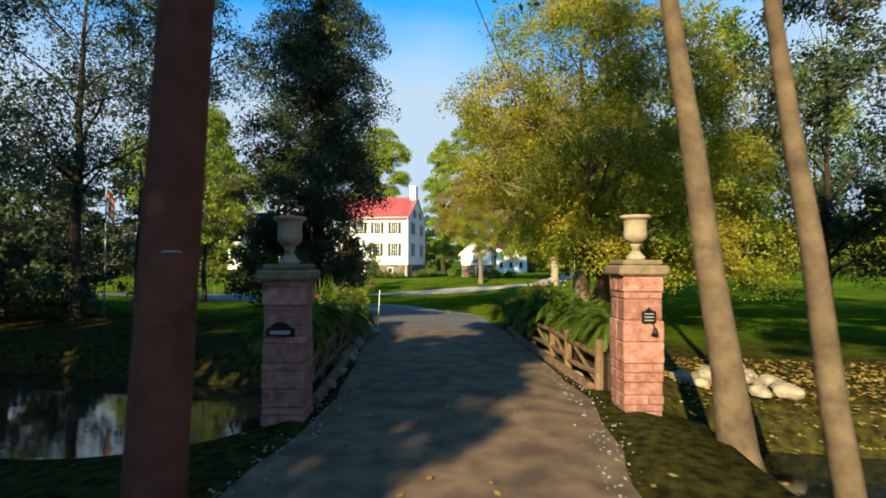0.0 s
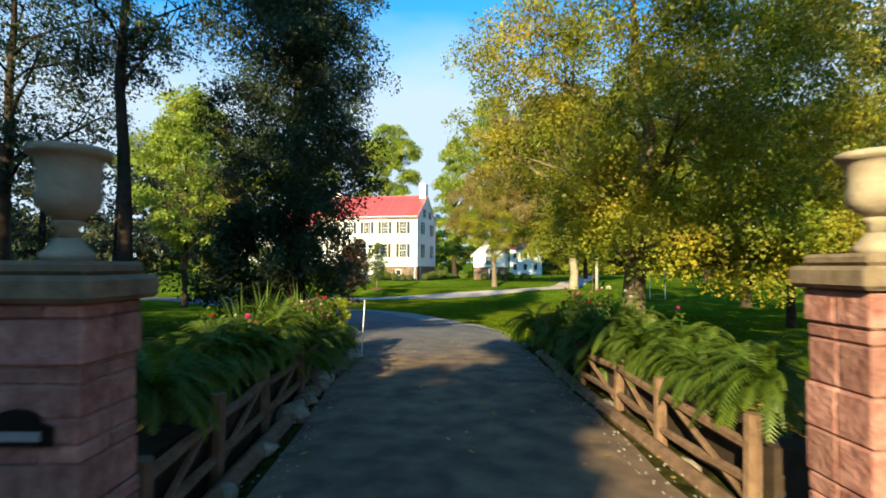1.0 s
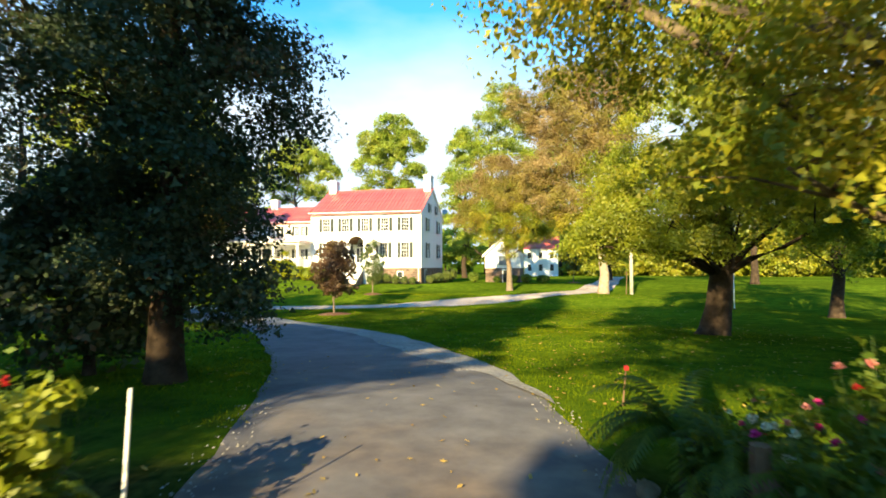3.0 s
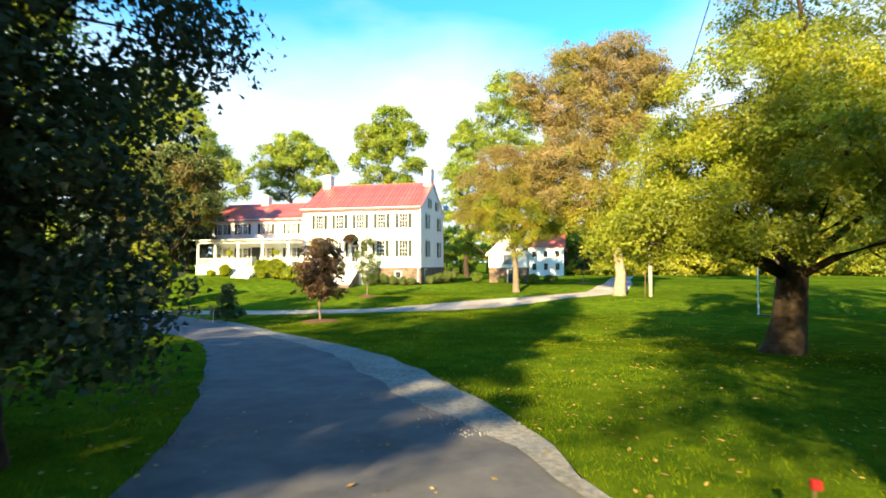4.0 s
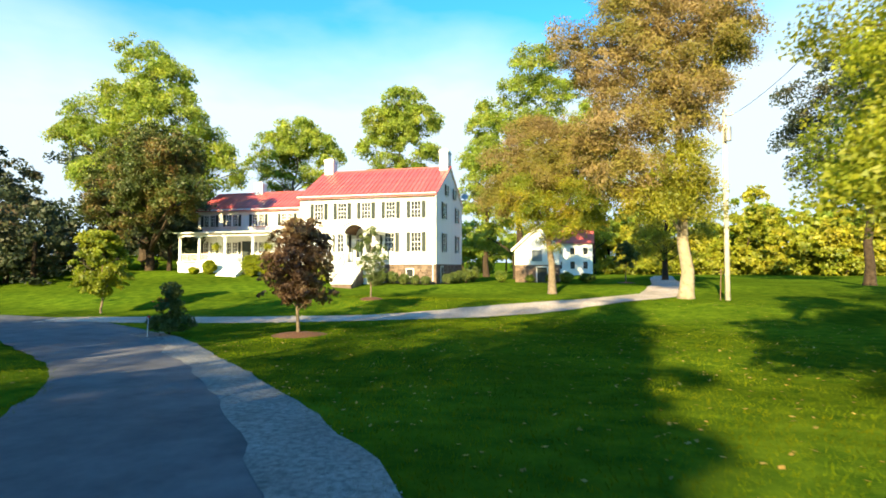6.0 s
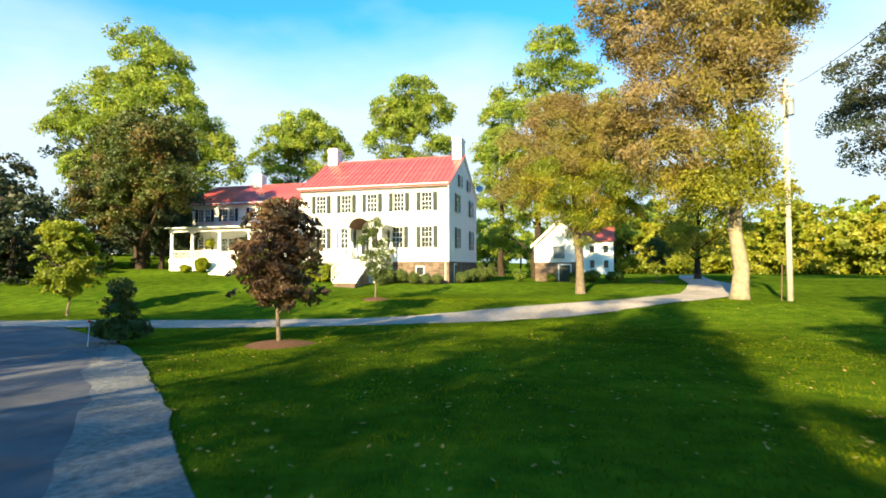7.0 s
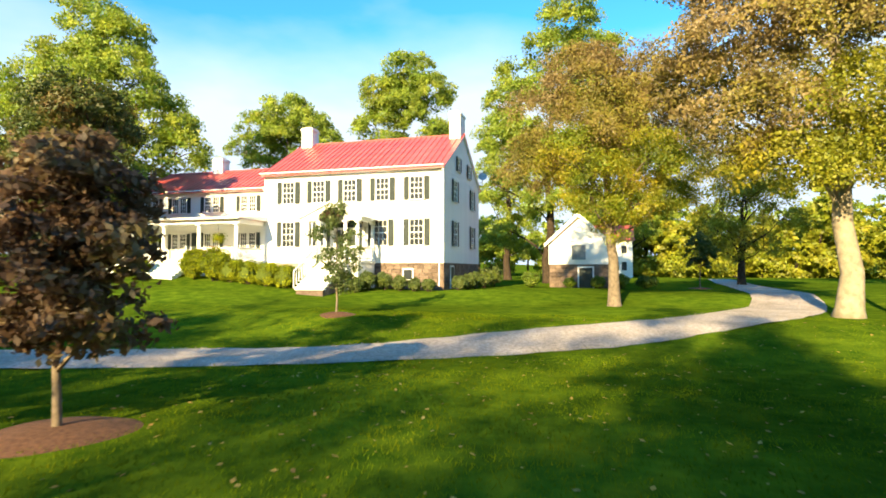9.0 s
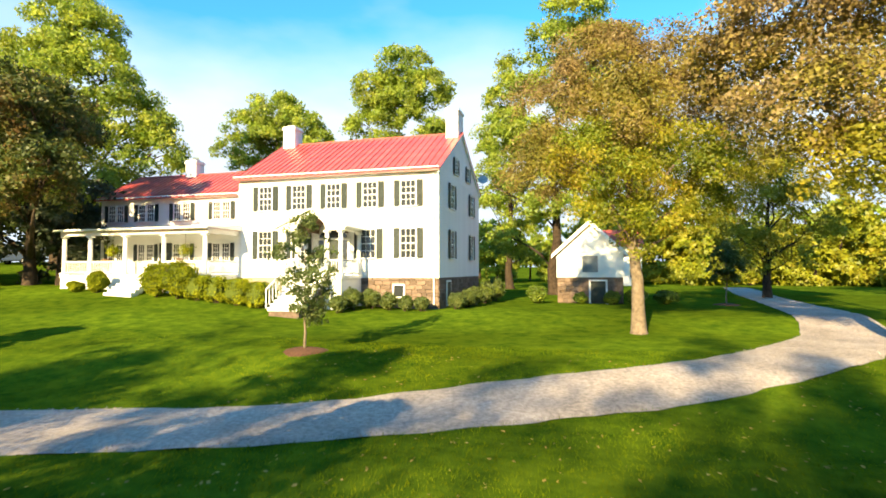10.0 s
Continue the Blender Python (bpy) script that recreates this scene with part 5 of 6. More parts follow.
# ---- gate ----
def pillar(x, y, yaw, z0, label, seed, bell):
    p = new("gate_pillar")
    p.matrix_world = pose(x, y, z0, 0, 0, yaw)
    tagged(p, label, "gate pillar", "gate pillars")
    rng = random.Random(seed)
    hb, s = 1.62, 0.25
    part("core", cube(-s + 0.02, s - 0.02, -s + 0.02, s - 0.02, -0.3, hb), M_PINKMORT, p)
    z = -0.1
    k = 0
    while z < hb - 0.02:
        h = min(rng.choice((0.09, 0.12, 0.16, 0.22, 0.27)), hb - z)
        if hb - z - h < 0.06:
            h = hb - z
        cuts = [-s, s] if h > 0.15 else [-s, rng.uniform(-0.1, 0.12), s]
        j = 0.004
        e = rng.uniform(-0.010, 0.014)
        for a, b in zip(cuts, cuts[1:]):
            part("block", cube(a + j / 2 - (e if a == -s else 0), b - j / 2 + (e if b == s else 0), -s - e, 0.0, z + j / 2, z + h - j / 2, 0.014), M_PINKST, p)
            part("block", cube(a + j / 2 - (e if a == -s else 0), b - j / 2 + (e if b == s else 0), j, s + e, z + j / 2, z + h - j / 2, 0.014), M_PINKST, p)
        z += h
        k += 1
    part("cap_stone", cube(-0.32, 0.32, -0.32, 0.32, hb, hb + 0.13, 0.025), M_CAPST, p, "weathered brown cap stone")
    part("cap_upper", cube(-0.26, 0.26, -0.26, 0.26, hb + 0.13, hb + 0.20, 0.02), M_CAPST, p)
    zp = 1.02
    if bell:
        b = bmesh.new()
        prism(b, [(-0.03, -s - 0.012, zp), (0.15, -s - 0.012, zp), (0.15, -s - 0.012, zp + 0.15), (0.10, -s - 0.012, zp + 0.16), (0.06, -s - 0.012, zp + 0.20), (0.02, -s - 0.012, zp + 0.16), (-0.03, -s - 0.012, zp + 0.15)], (0, -0.018, 0))
        pl = part("plaque", b, M_IRON, p, "small black iron plaque with worn lettering")
        for q in range(3):
            part("lettering_bar", cube(0.0, 0.12, -s - 0.034, -s - 0.031, zp + 0.03 + q * 0.04, zp + 0.045 + q * 0.04), M_GREYMET, pl)
        br = part("bell_bracket", tube(bmesh.new(), [(0.08, -s, zp + 0.01), (0.10, -s - 0.07, zp + 0.0), (0.11, -s - 0.08, zp - 0.05)], [0.008] * 3, 6), M_IRON, p)
        bl = part("bell", lathe(bmesh.new(), [(0.01, 0.08), (0.022, 0.075), (0.03, 0.04), (0.036, 0.015), (0.05, 0.0)], 14), M_IRON, br, "small black bell")
        bl.location = (0.115, -s - 0.08, zp - 0.13)
    else:
        b = bmesh.new()
        pts = [(-0.20, -s - 0.012, zp - 0.06), (0.14, -s - 0.012, zp - 0.06), (0.14, -s - 0.012, zp + 0.03)]
        pts += [(-0.03 + 0.11 * math.cos(math.pi * q / 8), -s - 0.012, zp + 0.05 + 0.06 * math.sin(math.pi * q / 8)) for q in range(9)]
        pts += [(-0.20, -s - 0.012, zp + 0.03)]
        prism(b, pts, (0, -0.018, 0))
        pl = part("plaque", b, M_IRON, p, "wide black iron plaque with worn lettering")
        part("lettering_bar", cube(-0.15, 0.09, -s - 0.034, -s - 0.031, zp - 0.035, zp + 0.01), M_GREYMET, pl)
    u = new("garden_urn")
    part("foot", lathe(bmesh.new(), [(0.12, 0.0), (0.125, 0.04), (0.10, 0.06), (0.055, 0.12)], 28), M_URN, u, smooth=True)
    part("stem", lathe(bmesh.new(), [(0.055, 0.12), (0.05, 0.17), (0.075, 0.19), (0.06, 0.21)], 28), M_URN, u, smooth=True)
    part("bowl", lathe(bmesh.new(), [(0.06, 0.21), (0.10, 0.24), (0.145, 0.28), (0.15, 0.34), (0.142, 0.42), (0.15, 0.50), (0.165, 0.535), (0.195, 0.545), (0.20, 0.57), (0.185, 0.585), (0.15, 0.58), (0.13, 0.45), (0.02, 0.40)], 28), M_URN, u, smooth=True)
    u.matrix_world = pose(x, y, z0 + hb + 0.20, 0, 0, yaw)
    tagged(u, "cast stone urn standing on a gate pillar", "urn", "gate urns")


pillar(-3.12, 8.52, 9, 0.08, "red sandstone gate pillar with a wide black plaque", 1, False)
pillar(1.22, 9.50, 9, 0.14, "red sandstone gate pillar with plaque and bell", 2, True)


def rough_pole():
    t = new("wooden_pole")
    t.matrix_world = pose(-3.05, 5.95, 0)
    tagged(t, "thick reddish-brown wooden pole beside the gate", "pole")
    pts = [(0, 0, -0.6), (0.0, 0, 0.3), (0.09, 0, 2.0), (0.2, 0, 4.0), (0.45, 0, 9.0)]
    part("shaft", tube(bmesh.new(), pts, [0.24, 0.225, 0.21, 0.195, 0.17], 20), M_POLE, t, smooth=True)
    part("step_peg", tube(bmesh.new(), [(0.12, -0.18, 1.98), (0.32, -0.22, 1.98)], [0.012, 0.012], 6), M_GREYMET, t)


rough_pole()
tree("gate_tree", "smooth pale-barked tree leaning over the gate pillar", 2.05, 8.35, 13.0, 0.185, 6.0, 3.4, 16000, 0.10, L_YELLOW, M_BARKG, 60, lean=(-1.15, 0.4), straight=0.15, sprays=140,
     lobes=((-2.6, 0.6, 7.0, 1.6, 1.5, 1.0), (-0.8, 1.0, 8.2, 1.8, 1.8, 1.2), (-1.8, -0.6, 9.6, 2.0, 2.0, 1.4), (0.8, 0.4, 9.4, 1.8, 1.8, 1.3), (-0.6, 0.4, 11.6, 2.0, 2.0, 1.4)))
tree("gate_tree", "smooth pale-barked tree beside the creek", 2.98, 7.8, 14.5, 0.155, 8.2, 3.0, 8000, 0.11, L_OLIVE, M_BARKG, 61, lean=(-1.2, 0.3), straight=0.15, sprays=90)


def utility_pole():
    t = new("utility_pole")
    t.matrix_world = pose(6.15, 61.7, height(6.15, 61.7))
    tagged(t, "pale weathered utility pole with a grey transformer", "utility pole")
    part("shaft", tube(bmesh.new(), [(0, 0, -0.3), (0, 0, 11.75)], [0.16, 0.11], 14), M_POLEG, t, smooth=True)
    part("transformer", lathe(bmesh.new(), [(0.05, 9.7), (0.2, 9.72), (0.2, 10.55), (0.14, 10.6), (0.05, 10.62)], 16), M_GREYMET, t, "grey drum transformer").location = (0.1, -0.3, 0)
    part("crossarm", cube(-0.05, 0.5, -0.06, 0.06, 11.35, 11.47, 0.01), M_POLEG, t)
    part("insulator", lathe(bmesh.new(), [(0.03, 11.47), (0.05, 11.52), (0.03, 11.6)], 10), M_GREYMET, t).location = (0.42, 0, 0)
    part("guy_marker", tube(bmesh.new(), [(-0.45, -0.1, -0.1), (-0.38, -0.1, 1.9)], [0.03, 0.03], 8), M_WOOD, t)


utility_pole()


def shed():
    s = new("shed")
    s.matrix_world = pose(-7.97, 80.2, 0, 0, 0, -2.5)
    tagged(s, "small white gabled shed on a stone base", "shed")
    w, d = 4.25, 5.0
    part("stone_base", cube(0, w, 0, d, -0.5, 1.85), M_STONE, s, "rough stone base storey")
    rng = random.Random(7)
    me = None
    z = -0.1
    while z < 1.8:
        h = min(rng.uniform(0.2, 0.32), 1.85 - z)
        a = 0.0
        while a < w - 0.05:
            q = min(rng.uniform(0.3, 0.6), w - a)
            if me is None:
                o = part("stone", cube(-0.5, 0.5, -0.5, 0.5, -0.5, 0.5, 0.08), M_STONE, s)
                me = o.data
            else:
                o = new("stone", me)
                o.parent = s
            o.scale, o.location = (q - 0.03, 0.1, h - 0.03), (a + q / 2, -0.01, z + h / 2)
            a += q
        z += h
    b = bmesh.new()
    prism(b, [(-0.05, -0.06, 1.85), (w + 0.05, -0.06, 1.85), (w + 0.05, -0.06, 3.55), (w / 2, -0.06, 5.55), (-0.05, -0.06, 3.55)], (0, d + 0.1, 0))
    part("wall", b, M_SIDING, s, "white painted gable wall")
    for sg in (-1, 1):
        b = bmesh.new()
        prism(b, [(w / 2, -0.3, 5.58), (w / 2, -0.3, 5.68), (w / 2 + sg * (w / 2 + 0.35), -0.3, 3.40), (w / 2 + sg * (w / 2 + 0.35), -0.3, 3.30)], (0, d + 0.6, 0))
        part("roof", b, M_ROOF, s, "red metal roof slope")
    for sg in (-1, 1):
        b = bmesh.new()
        prism(b, [(w / 2, -0.36, 5.40), (w / 2, -0.36, 5.70), (w / 2 + sg * (w / 2 + 0.37), -0.36, 3.42), (w / 2 + sg * (w / 2 + 0.37), -0.36, 3.14)], (0, 0.055, 0))
        part("rake_board", b, M_WHITE, s)
    f = part("window_frame", cube(1.55, 2.75, -0.12, -0.06, 2.1, 3.4, 0.01), M_WHITE, s)
    part("pane", cube(1.65, 2.65, -0.13, -0.121, 2.2, 3.3), M_PALEPANE, f)
    dr = part("door_frame", cube(2.05, 3.25, -0.09, 0.0, -0.1, 1.7, 0.01), M_WHITE, s)
    # flat dark panel in place of the shaded opening
    part("door", cube(2.17, 3.13, -0.10, -0.091, 0.0, 1.6), M_SHUT, dr, "dark panel for the shaded inside of the doorway")


shed()


def far_house():
    s = new("far_house")
    s.matrix_world = pose(-4.2, 119, 0.6, 0, 0, -2.5)
    tagged(s, "white outbuilding with a red roof beyond the lawn", "house")
    part("wall", cube(0, 6.4, 0, 7, -0.5, 5.0), M_SIDING, s)
    b = bmesh.new()
    prism(b, [(-0.3, -0.4, 4.9), (-0.3, 3.5, 7.4), (-0.3, 7.4, 4.9)], (7.0, 0, 0))
    part("roof", b, M_ROOF, s)
    for k in range(3):
        w = part("window", cube(0.6 + k * 2.1, 1.5 + k * 2.1, -0.06, 0.0, 3.0, 4.3, 0.01), M_WHITE, s)
        part("pane", cube(0.7 + k * 2.1, 1.4 + k * 2.1, -0.07, -0.061, 3.1, 4.2), M_GLASS, w)
        w = part("window", cube(0.6 + k * 2.1, 1.5 + k * 2.1, -0.06, 0.0, 0.6, 2.0, 0.01), M_WHITE, s)
        part("pane", cube(0.7 + k * 2.1, 1.4 + k * 2.1, -0.07, -0.061, 0.7, 1.9), M_GLASS, w)


far_house()

# shrubs along the house
def hp(u, v):
    q = HOUSE.matrix_basis @ Vector((u, v, 0))
    return q.x, q.y


# darker leaves than the porch boxwoods: the shade here is in their colour
for k, (u, v, w, h) in enumerate(((-0.6, -1.2, 1.0, 0.85), (-1.5, -1.3, 0.95, 0.9), (-2.5, -1.3, 1.1, 1.0), (-3.6, -1.35, 1.4, 1.2), (1.0, 0.3, 1.2, 1.0), (1.2, 1.9, 1.3, 1.1), (1.3, 3.6, 1.4, 1.3), (1.4, 6.5, 1.5, 1.6), (1.5, 9.4, 1.8, 1.9), (-4.3, -2.2, 1.2, 1.3), (-4.6, -3.2, 1.1, 1.0), (-8.9, -3.3, 1.3, 1.4))):
    shrub("boxwood", "rounded green boxwood against the foundation, leaves darkened for shade", *hp(u, v), w, w, h, 2000, 0.075, L_SLIM, 70 + k)
for k, (u, w, h) in enumerate(((-14.1, 2.5, 2.3), (-15.7, 2.0, 2.1), (-20.0, 1.45, 1.35), (-21.6, 1.1, 0.7))):
    shrub("boxwood", "large clipped yellow-green boxwood before the porch", *hp(u, -4.0), w, w * 0.9, h, 6500, 0.075, L_BOX, 90 + k)
for k in range(4):
    shrub("clipped_hedge", "clipped green hedge along the house", *hp(-13.0 + k * 1.32, -3.9), 1.5, 1.3, 1.5, 3600, 0.075, L_BOX, 100 + k, category="hedge", box_like=True)
for k, (x, y, w, h) in enumerate(((-9.3, 79.0, 1.6, 1.3), (-6.5, 79.2, 1.0, 0.8), (-4.5, 79.0, 1.2, 0.9), (-3.0, 79.3, 1.6, 1.1), (-1.0, 80.5, 1.8, 1.0))):
    shrub("boxwood", "low dark shrub beside the shed", x, y, w, w, h, 1400, 0.1, L_GREEN, 110 + k)


# ---- bridge rails and planting beside the drive ----
def beside(y, off):
    """A place beside the drive's middle line at that y, off metres to the right."""
    k = int(np.abs(DL[:, 1] - y).argmin())
    d = Vector((DL[k + 1, 0] - DL[k - 1, 0], DL[k + 1, 1] - DL[k - 1, 1], 0)).normalized()
    return Vector((DL[k, 0] + d.y * off, y - d.x * off, 0))


def rail_fence(side, y0, y1, seed):
    rng = random.Random(seed)
    t = new("rail_fence")
    tagged(t, "rustic wooden rail fence along the causeway", "fence", "causeway fences")
    ys = np.arange(y0, y1 + 0.01, 1.42)
    tops = []
    for y in ys:
        p = beside(y, side * 2.12)
        z = 0.02
        p.x += rng.uniform(-0.04, 0.04)
        part("post", tube(bmesh.new(), [(p.x, p.y, z - 0.5), (p.x + rng.uniform(-0.03, 0.03), p.y, z + 0.72 + rng.uniform(-0.05, 0.08))], [0.075, 0.065], 8), M_WOOD, t)
        tops.append(Vector((p.x, p.y, z)))
    for a, b in zip(tops, tops[1:]):
        for zz in (0.24, 0.56):
            o = Vector((0, 0, zz))
            part("rail", tube(bmesh.new(), [a + o + Vector((0, 0, rng.uniform(-0.04, 0.04))), (a + b) / 2 + o + Vector((0, 0, -0.02)), b + o + Vector((0, 0, rng.uniform(-0.04, 0.04)))], [0.045, 0.05, 0.042], 7), M_WOOD, t)
        part("brace", tube(bmesh.new(), [a + Vector((0, 0, 0.1)), b + Vector((0, 0, 0.62))], [0.035, 0.03], 6), M_WOOD, t)
    part("kerb_log", tube(bmesh.new(), [tops[0] + Vector((-side * 0.12, 0, 0.05)), tops[len(tops) // 2] + Vector((-side * 0.14, 0, 0.06)), tops[-1] + Vector((-side * 0.12, 0, 0.03))], [0.08, 0.085, 0.08], 8), M_WOOD, t)


rail_fence(1, 10.1, 18.4, 1)
rail_fence(-1, 9.3, 17.6, 2)


def planter(side, y0, y1):
    """Long wooden trough outside the rails, in which the ferns and flowers stand."""
    t = new("planter_trough")
    tagged(t, "long dark wooden planting trough behind the rails", "planter", "troughs")
    n = 6
    for k in range(n):
        a, b = beside(y0 + (y1 - y0) * k / n, side * 2.42), beside(y0 + (y1 - y0) * (k + 1) / n, side * 2.42)
        d = (b - a).normalized()
        w = Vector((d.y, -d.x, 0)) * 0.2
        bm = bmesh.new()
        prism(bm, [a - w + Vector((0, 0, -0.9)), a + w + Vector((0, 0, -0.9)), a + w + Vector((0, 0, 0.56)), a - w + Vector((0, 0, 0.56))], d * ((b - a).length - 0.02))
        part("trough_section", bm, M_WOODD, t)


planter(1, 10.0, 18.2)
planter(-1, 9.2, 17.4)


def frond_mesh(el, seed):
    """One arching frond of unit length, with a leaflet at each side of every step."""
    rng = np.random.default_rng(seed)
    faces = []
    p, side = np.zeros(3), np.array([0.0, 1.0, 0.0])
    dirv = np.array([math.cos(el), 0.0, math.sin(el)])
    n = 19
    for q in range(n):
        dirv = dirv + np.array([0, 0, -0.125])
        dirv /= np.linalg.norm(dirv)
        p = p + dirv / n
        w = 0.165 * (math.sin(math.pi * (0.10 + 0.88 * q / n)) ** 0.7) * rng.uniform(0.8, 1.15)
        for s in (-1, 1):
            tip = p + side * s * w + dirv * w * 0.45 - np.array([0, 0, w * 0.35])
            faces.append([p - dirv / n * 0.45, tip, p + dirv / n * 0.45])
    ob = quads("frond", np.array(faces), L_FERN, per=3)
    me = ob.data
    bpy.data.objects.remove(ob)
    return me


FRONDS = [frond_mesh(0.35 + k / 11, 900 + k) for k in range(12)]


def fern(x, y, z, r, seed):
    rng = np.random.default_rng(seed)
    t = new("fern")
    t.matrix_world = pose(x, y, z, 0, 0, rng.uniform(0, 360))
    tagged(t, "lush green fern arching over the rails", "fern", "ferns")
    for k in range(40):
        o = new("frond", FRONDS[int(rng.integers(len(FRONDS)))])
        o.parent = t
        ln = r * rng.uniform(0.75, 1.25)
        o.scale = (ln, r, ln)
        o.rotation_euler = (0, 0, rng.uniform(0, 2 * math.pi))


def blades(x, y, z, h, n, seed, label="clump of long green strap leaves"):
    rng = np.random.default_rng(seed)
    t = new("strap_leaf_plant")
    t.matrix_world = pose(x, y, z)
    tagged(t, label, "plant", "strap-leaf plants")
    faces = []
    for k in range(n):
        a, sp = rng.uniform(0, 2 * math.pi), rng.uniform(0.15, 0.75)
        d = np.array([math.cos(a), math.sin(a), 0]) * sp
        s = np.array([-math.sin(a), math.cos(a), 0]) * 0.016
        hh = h * rng.uniform(0.6, 1.1)
        pts = [d * hh * f + np.array([0, 0, hh * (f - 0.45 * sp * f * f)]) for f in (0, 0.35, 0.7, 1.0)]
        for u, (p, q) in enumerate(zip(pts, pts[1:])):
            w0, w1 = (1.0, 1.0, 0.7)[u], (1.0, 0.7, 0.08)[u]
            faces.append([p - s * w0, p + s * w0, q + s * w1, q - s * w1])
    quads("foliage", np.array(faces), L_FERN, t)


def petals(colour, name):
    return leafmat(name, [tuple(c * 0.7 for c in colour), colour], trans=0.35)


P_ORANGE = petals((0.62, 0.22, 0.04), "petal_orange")
P_PINK, P_RED, P_WHITE, P_BLUSH = petals((0.75, 0.03, 0.30), "petal_magenta"), petals((0.60, 0.03, 0.03), "petal_red"), petals((0.80, 0.76, 0.56), "petal_white"), petals((0.78, 0.30, 0.28), "petal_blush")


def flower_plant(x, y, z, w, h, seed, cols, blooms=9, leaf=0.055, n=900, leafm=None):
    rng = np.random.default_rng(seed)
    t = new("flowering_plant")
    t.matrix_world = pose(x, y, z)
    tagged(t, "bushy garden plant with %s blossoms" % " and ".join(cols), "flower plant", "flowering plants")
    bm = bmesh.new()
    tips = []
    for k in range(blooms + 6):
        a, q = rng.uniform(0, 6.28), math.sqrt(rng.uniform(0, 1)) * w / 2
        tip = Vector((q * math.cos(a), q * math.sin(a), h * rng.uniform(0.7, 1.08)))
        tube(bm, [(tip.x * 0.2, tip.y * 0.2, -0.05), (tip.x * 0.7, tip.y * 0.7, tip.z * 0.6), tip], [0.005, 0.004, 0.002], 4)
        tips.append(tip)
    part("stalk", bm, M_STEM, t)
    pts = np.array([tuple(tips[k % len(tips)] * rng.uniform(0.15, 0.95)) for k in range(n)]) + rng.normal(0, 0.085 * max(w, 0.5), (n, 3))
    quads("foliage", leaf_faces(rng, pts[pts[:, 2] > 0], leaf), leafm or L_GREEN, t)
    mats = {"magenta": P_PINK, "red": P_RED, "white": P_WHITE, "blush": P_BLUSH}
    for k in range(blooms):
        faces = []
        rr = rng.uniform(0.03, 0.05)
        for ring in range(2):
            for q in range(7):
                a = 2 * math.pi * (q + ring * 0.5) / 7
                d, s = np.array([math.cos(a), math.sin(a), 0]), np.array([-math.sin(a), math.cos(a), 0])
                e = (0.25, 0.9)[ring]
                tip = d * rr * (1 - 0.4 * ring) + np.array([0, 0, rr * e])
                faces.append([np.zeros(3), tip * 0.65 + s * rr * 0.34, tip, tip * 0.65 - s * rr * 0.34])
        b = quads("blossom", np.array(faces), mats[cols[k % len(cols)]], t)
        b.location = tips[k]
        b.rotation_euler = (rng.uniform(0.2, 1.1), 0, rng.uniform(0, 6.28))


rf = random.Random(21)
for k in range(13):
    p = beside(10.3 + k * 0.30, 2.30 + rf.uniform(-0.14, 0.2))
    fern(p.x + 0.1, p.y, 0.92 + rf.uniform(-0.10, 0.14), rf.uniform(0.46, 0.60), 200 + k)
for k in range(11):
    p = beside(9.5 + k * 0.37, -2.34 + rf.uniform(-0.2, 0.14))
    fern(p.x - 0.1, p.y, 0.88 + rf.uniform(-0.10, 0.14), rf.uniform(0.42, 0.54), 220 + k)
for k in range(5):
    p = beside(11.6 + k * 0.5, -2.45 + rf.uniform(-0.1, 0.12))
    fern(p.x, p.y, 0.98 + rf.uniform(-0.08, 0.12), rf.uniform(0.48, 0.60), 360 + k)
for k in range(8):
    p = beside(14.0 + k * 0.58, 2.22 + rf.uniform(-0.05, 0.1))
    fern(p.x, p.y, 0.56 + rf.uniform(-0.04, 0.06), rf.uniform(0.5, 0.75), 320 + k)
for k in range(7):
    p = beside(13.4 + k * 0.6, -2.22 - rf.uniform(-0.05, 0.1))
    fern(p.x, p.y, 0.54 + rf.uniform(-0.04, 0.06), rf.uniform(0.5, 0.75), 340 + k)
for k in range(4):
    p = beside(13.0 + k * 0.95, -2.7)
    blades(p.x, p.y, 0.72, rf.uniform(0.8, 1.1), 34, 240 + k)
for k in range(16):
    p = beside(13.2 + k * 0.34, 2.45 + rf.uniform(-0.25, 0.45))
    flower_plant(p.x, p.y, 0.5 if p.y < 17.6 else 0.1, rf.uniform(0.5, 0.8), rf.uniform(0.6, 1.05), 260 + k, (["magenta", "white"], ["white"], ["blush", "magenta"], ["red", "blush"])[k % 4], 4, n=620, leafm=L_FERN)
for k in range(15):
    p = beside(12.6 + k * 0.34, -2.45 - rf.uniform(-0.2, 0.5))
    flower_plant(p.x, p.y, 0.58, rf.uniform(0.5, 0.75), rf.uniform(0.4, 0.75), 290 + k, (["magenta", "red"], ["white", "blush"], ["red"], ["magenta", "white"])[k % 4], 5, n=700, leafm=L_FERN)


rng_f = np.random.default_rng(88)
for k in range(16):
    c = np.array([rng_f.normal(-0.15, 0.16), rng_f.uniform(-0.5, -0.25), rng_f.uniform(1.0, 1.45)])
    quads("blossom", leaf_faces(rng_f, c + rng_f.normal(0, 0.02, (6, 3)), 0.06), P_ORANGE, fork)


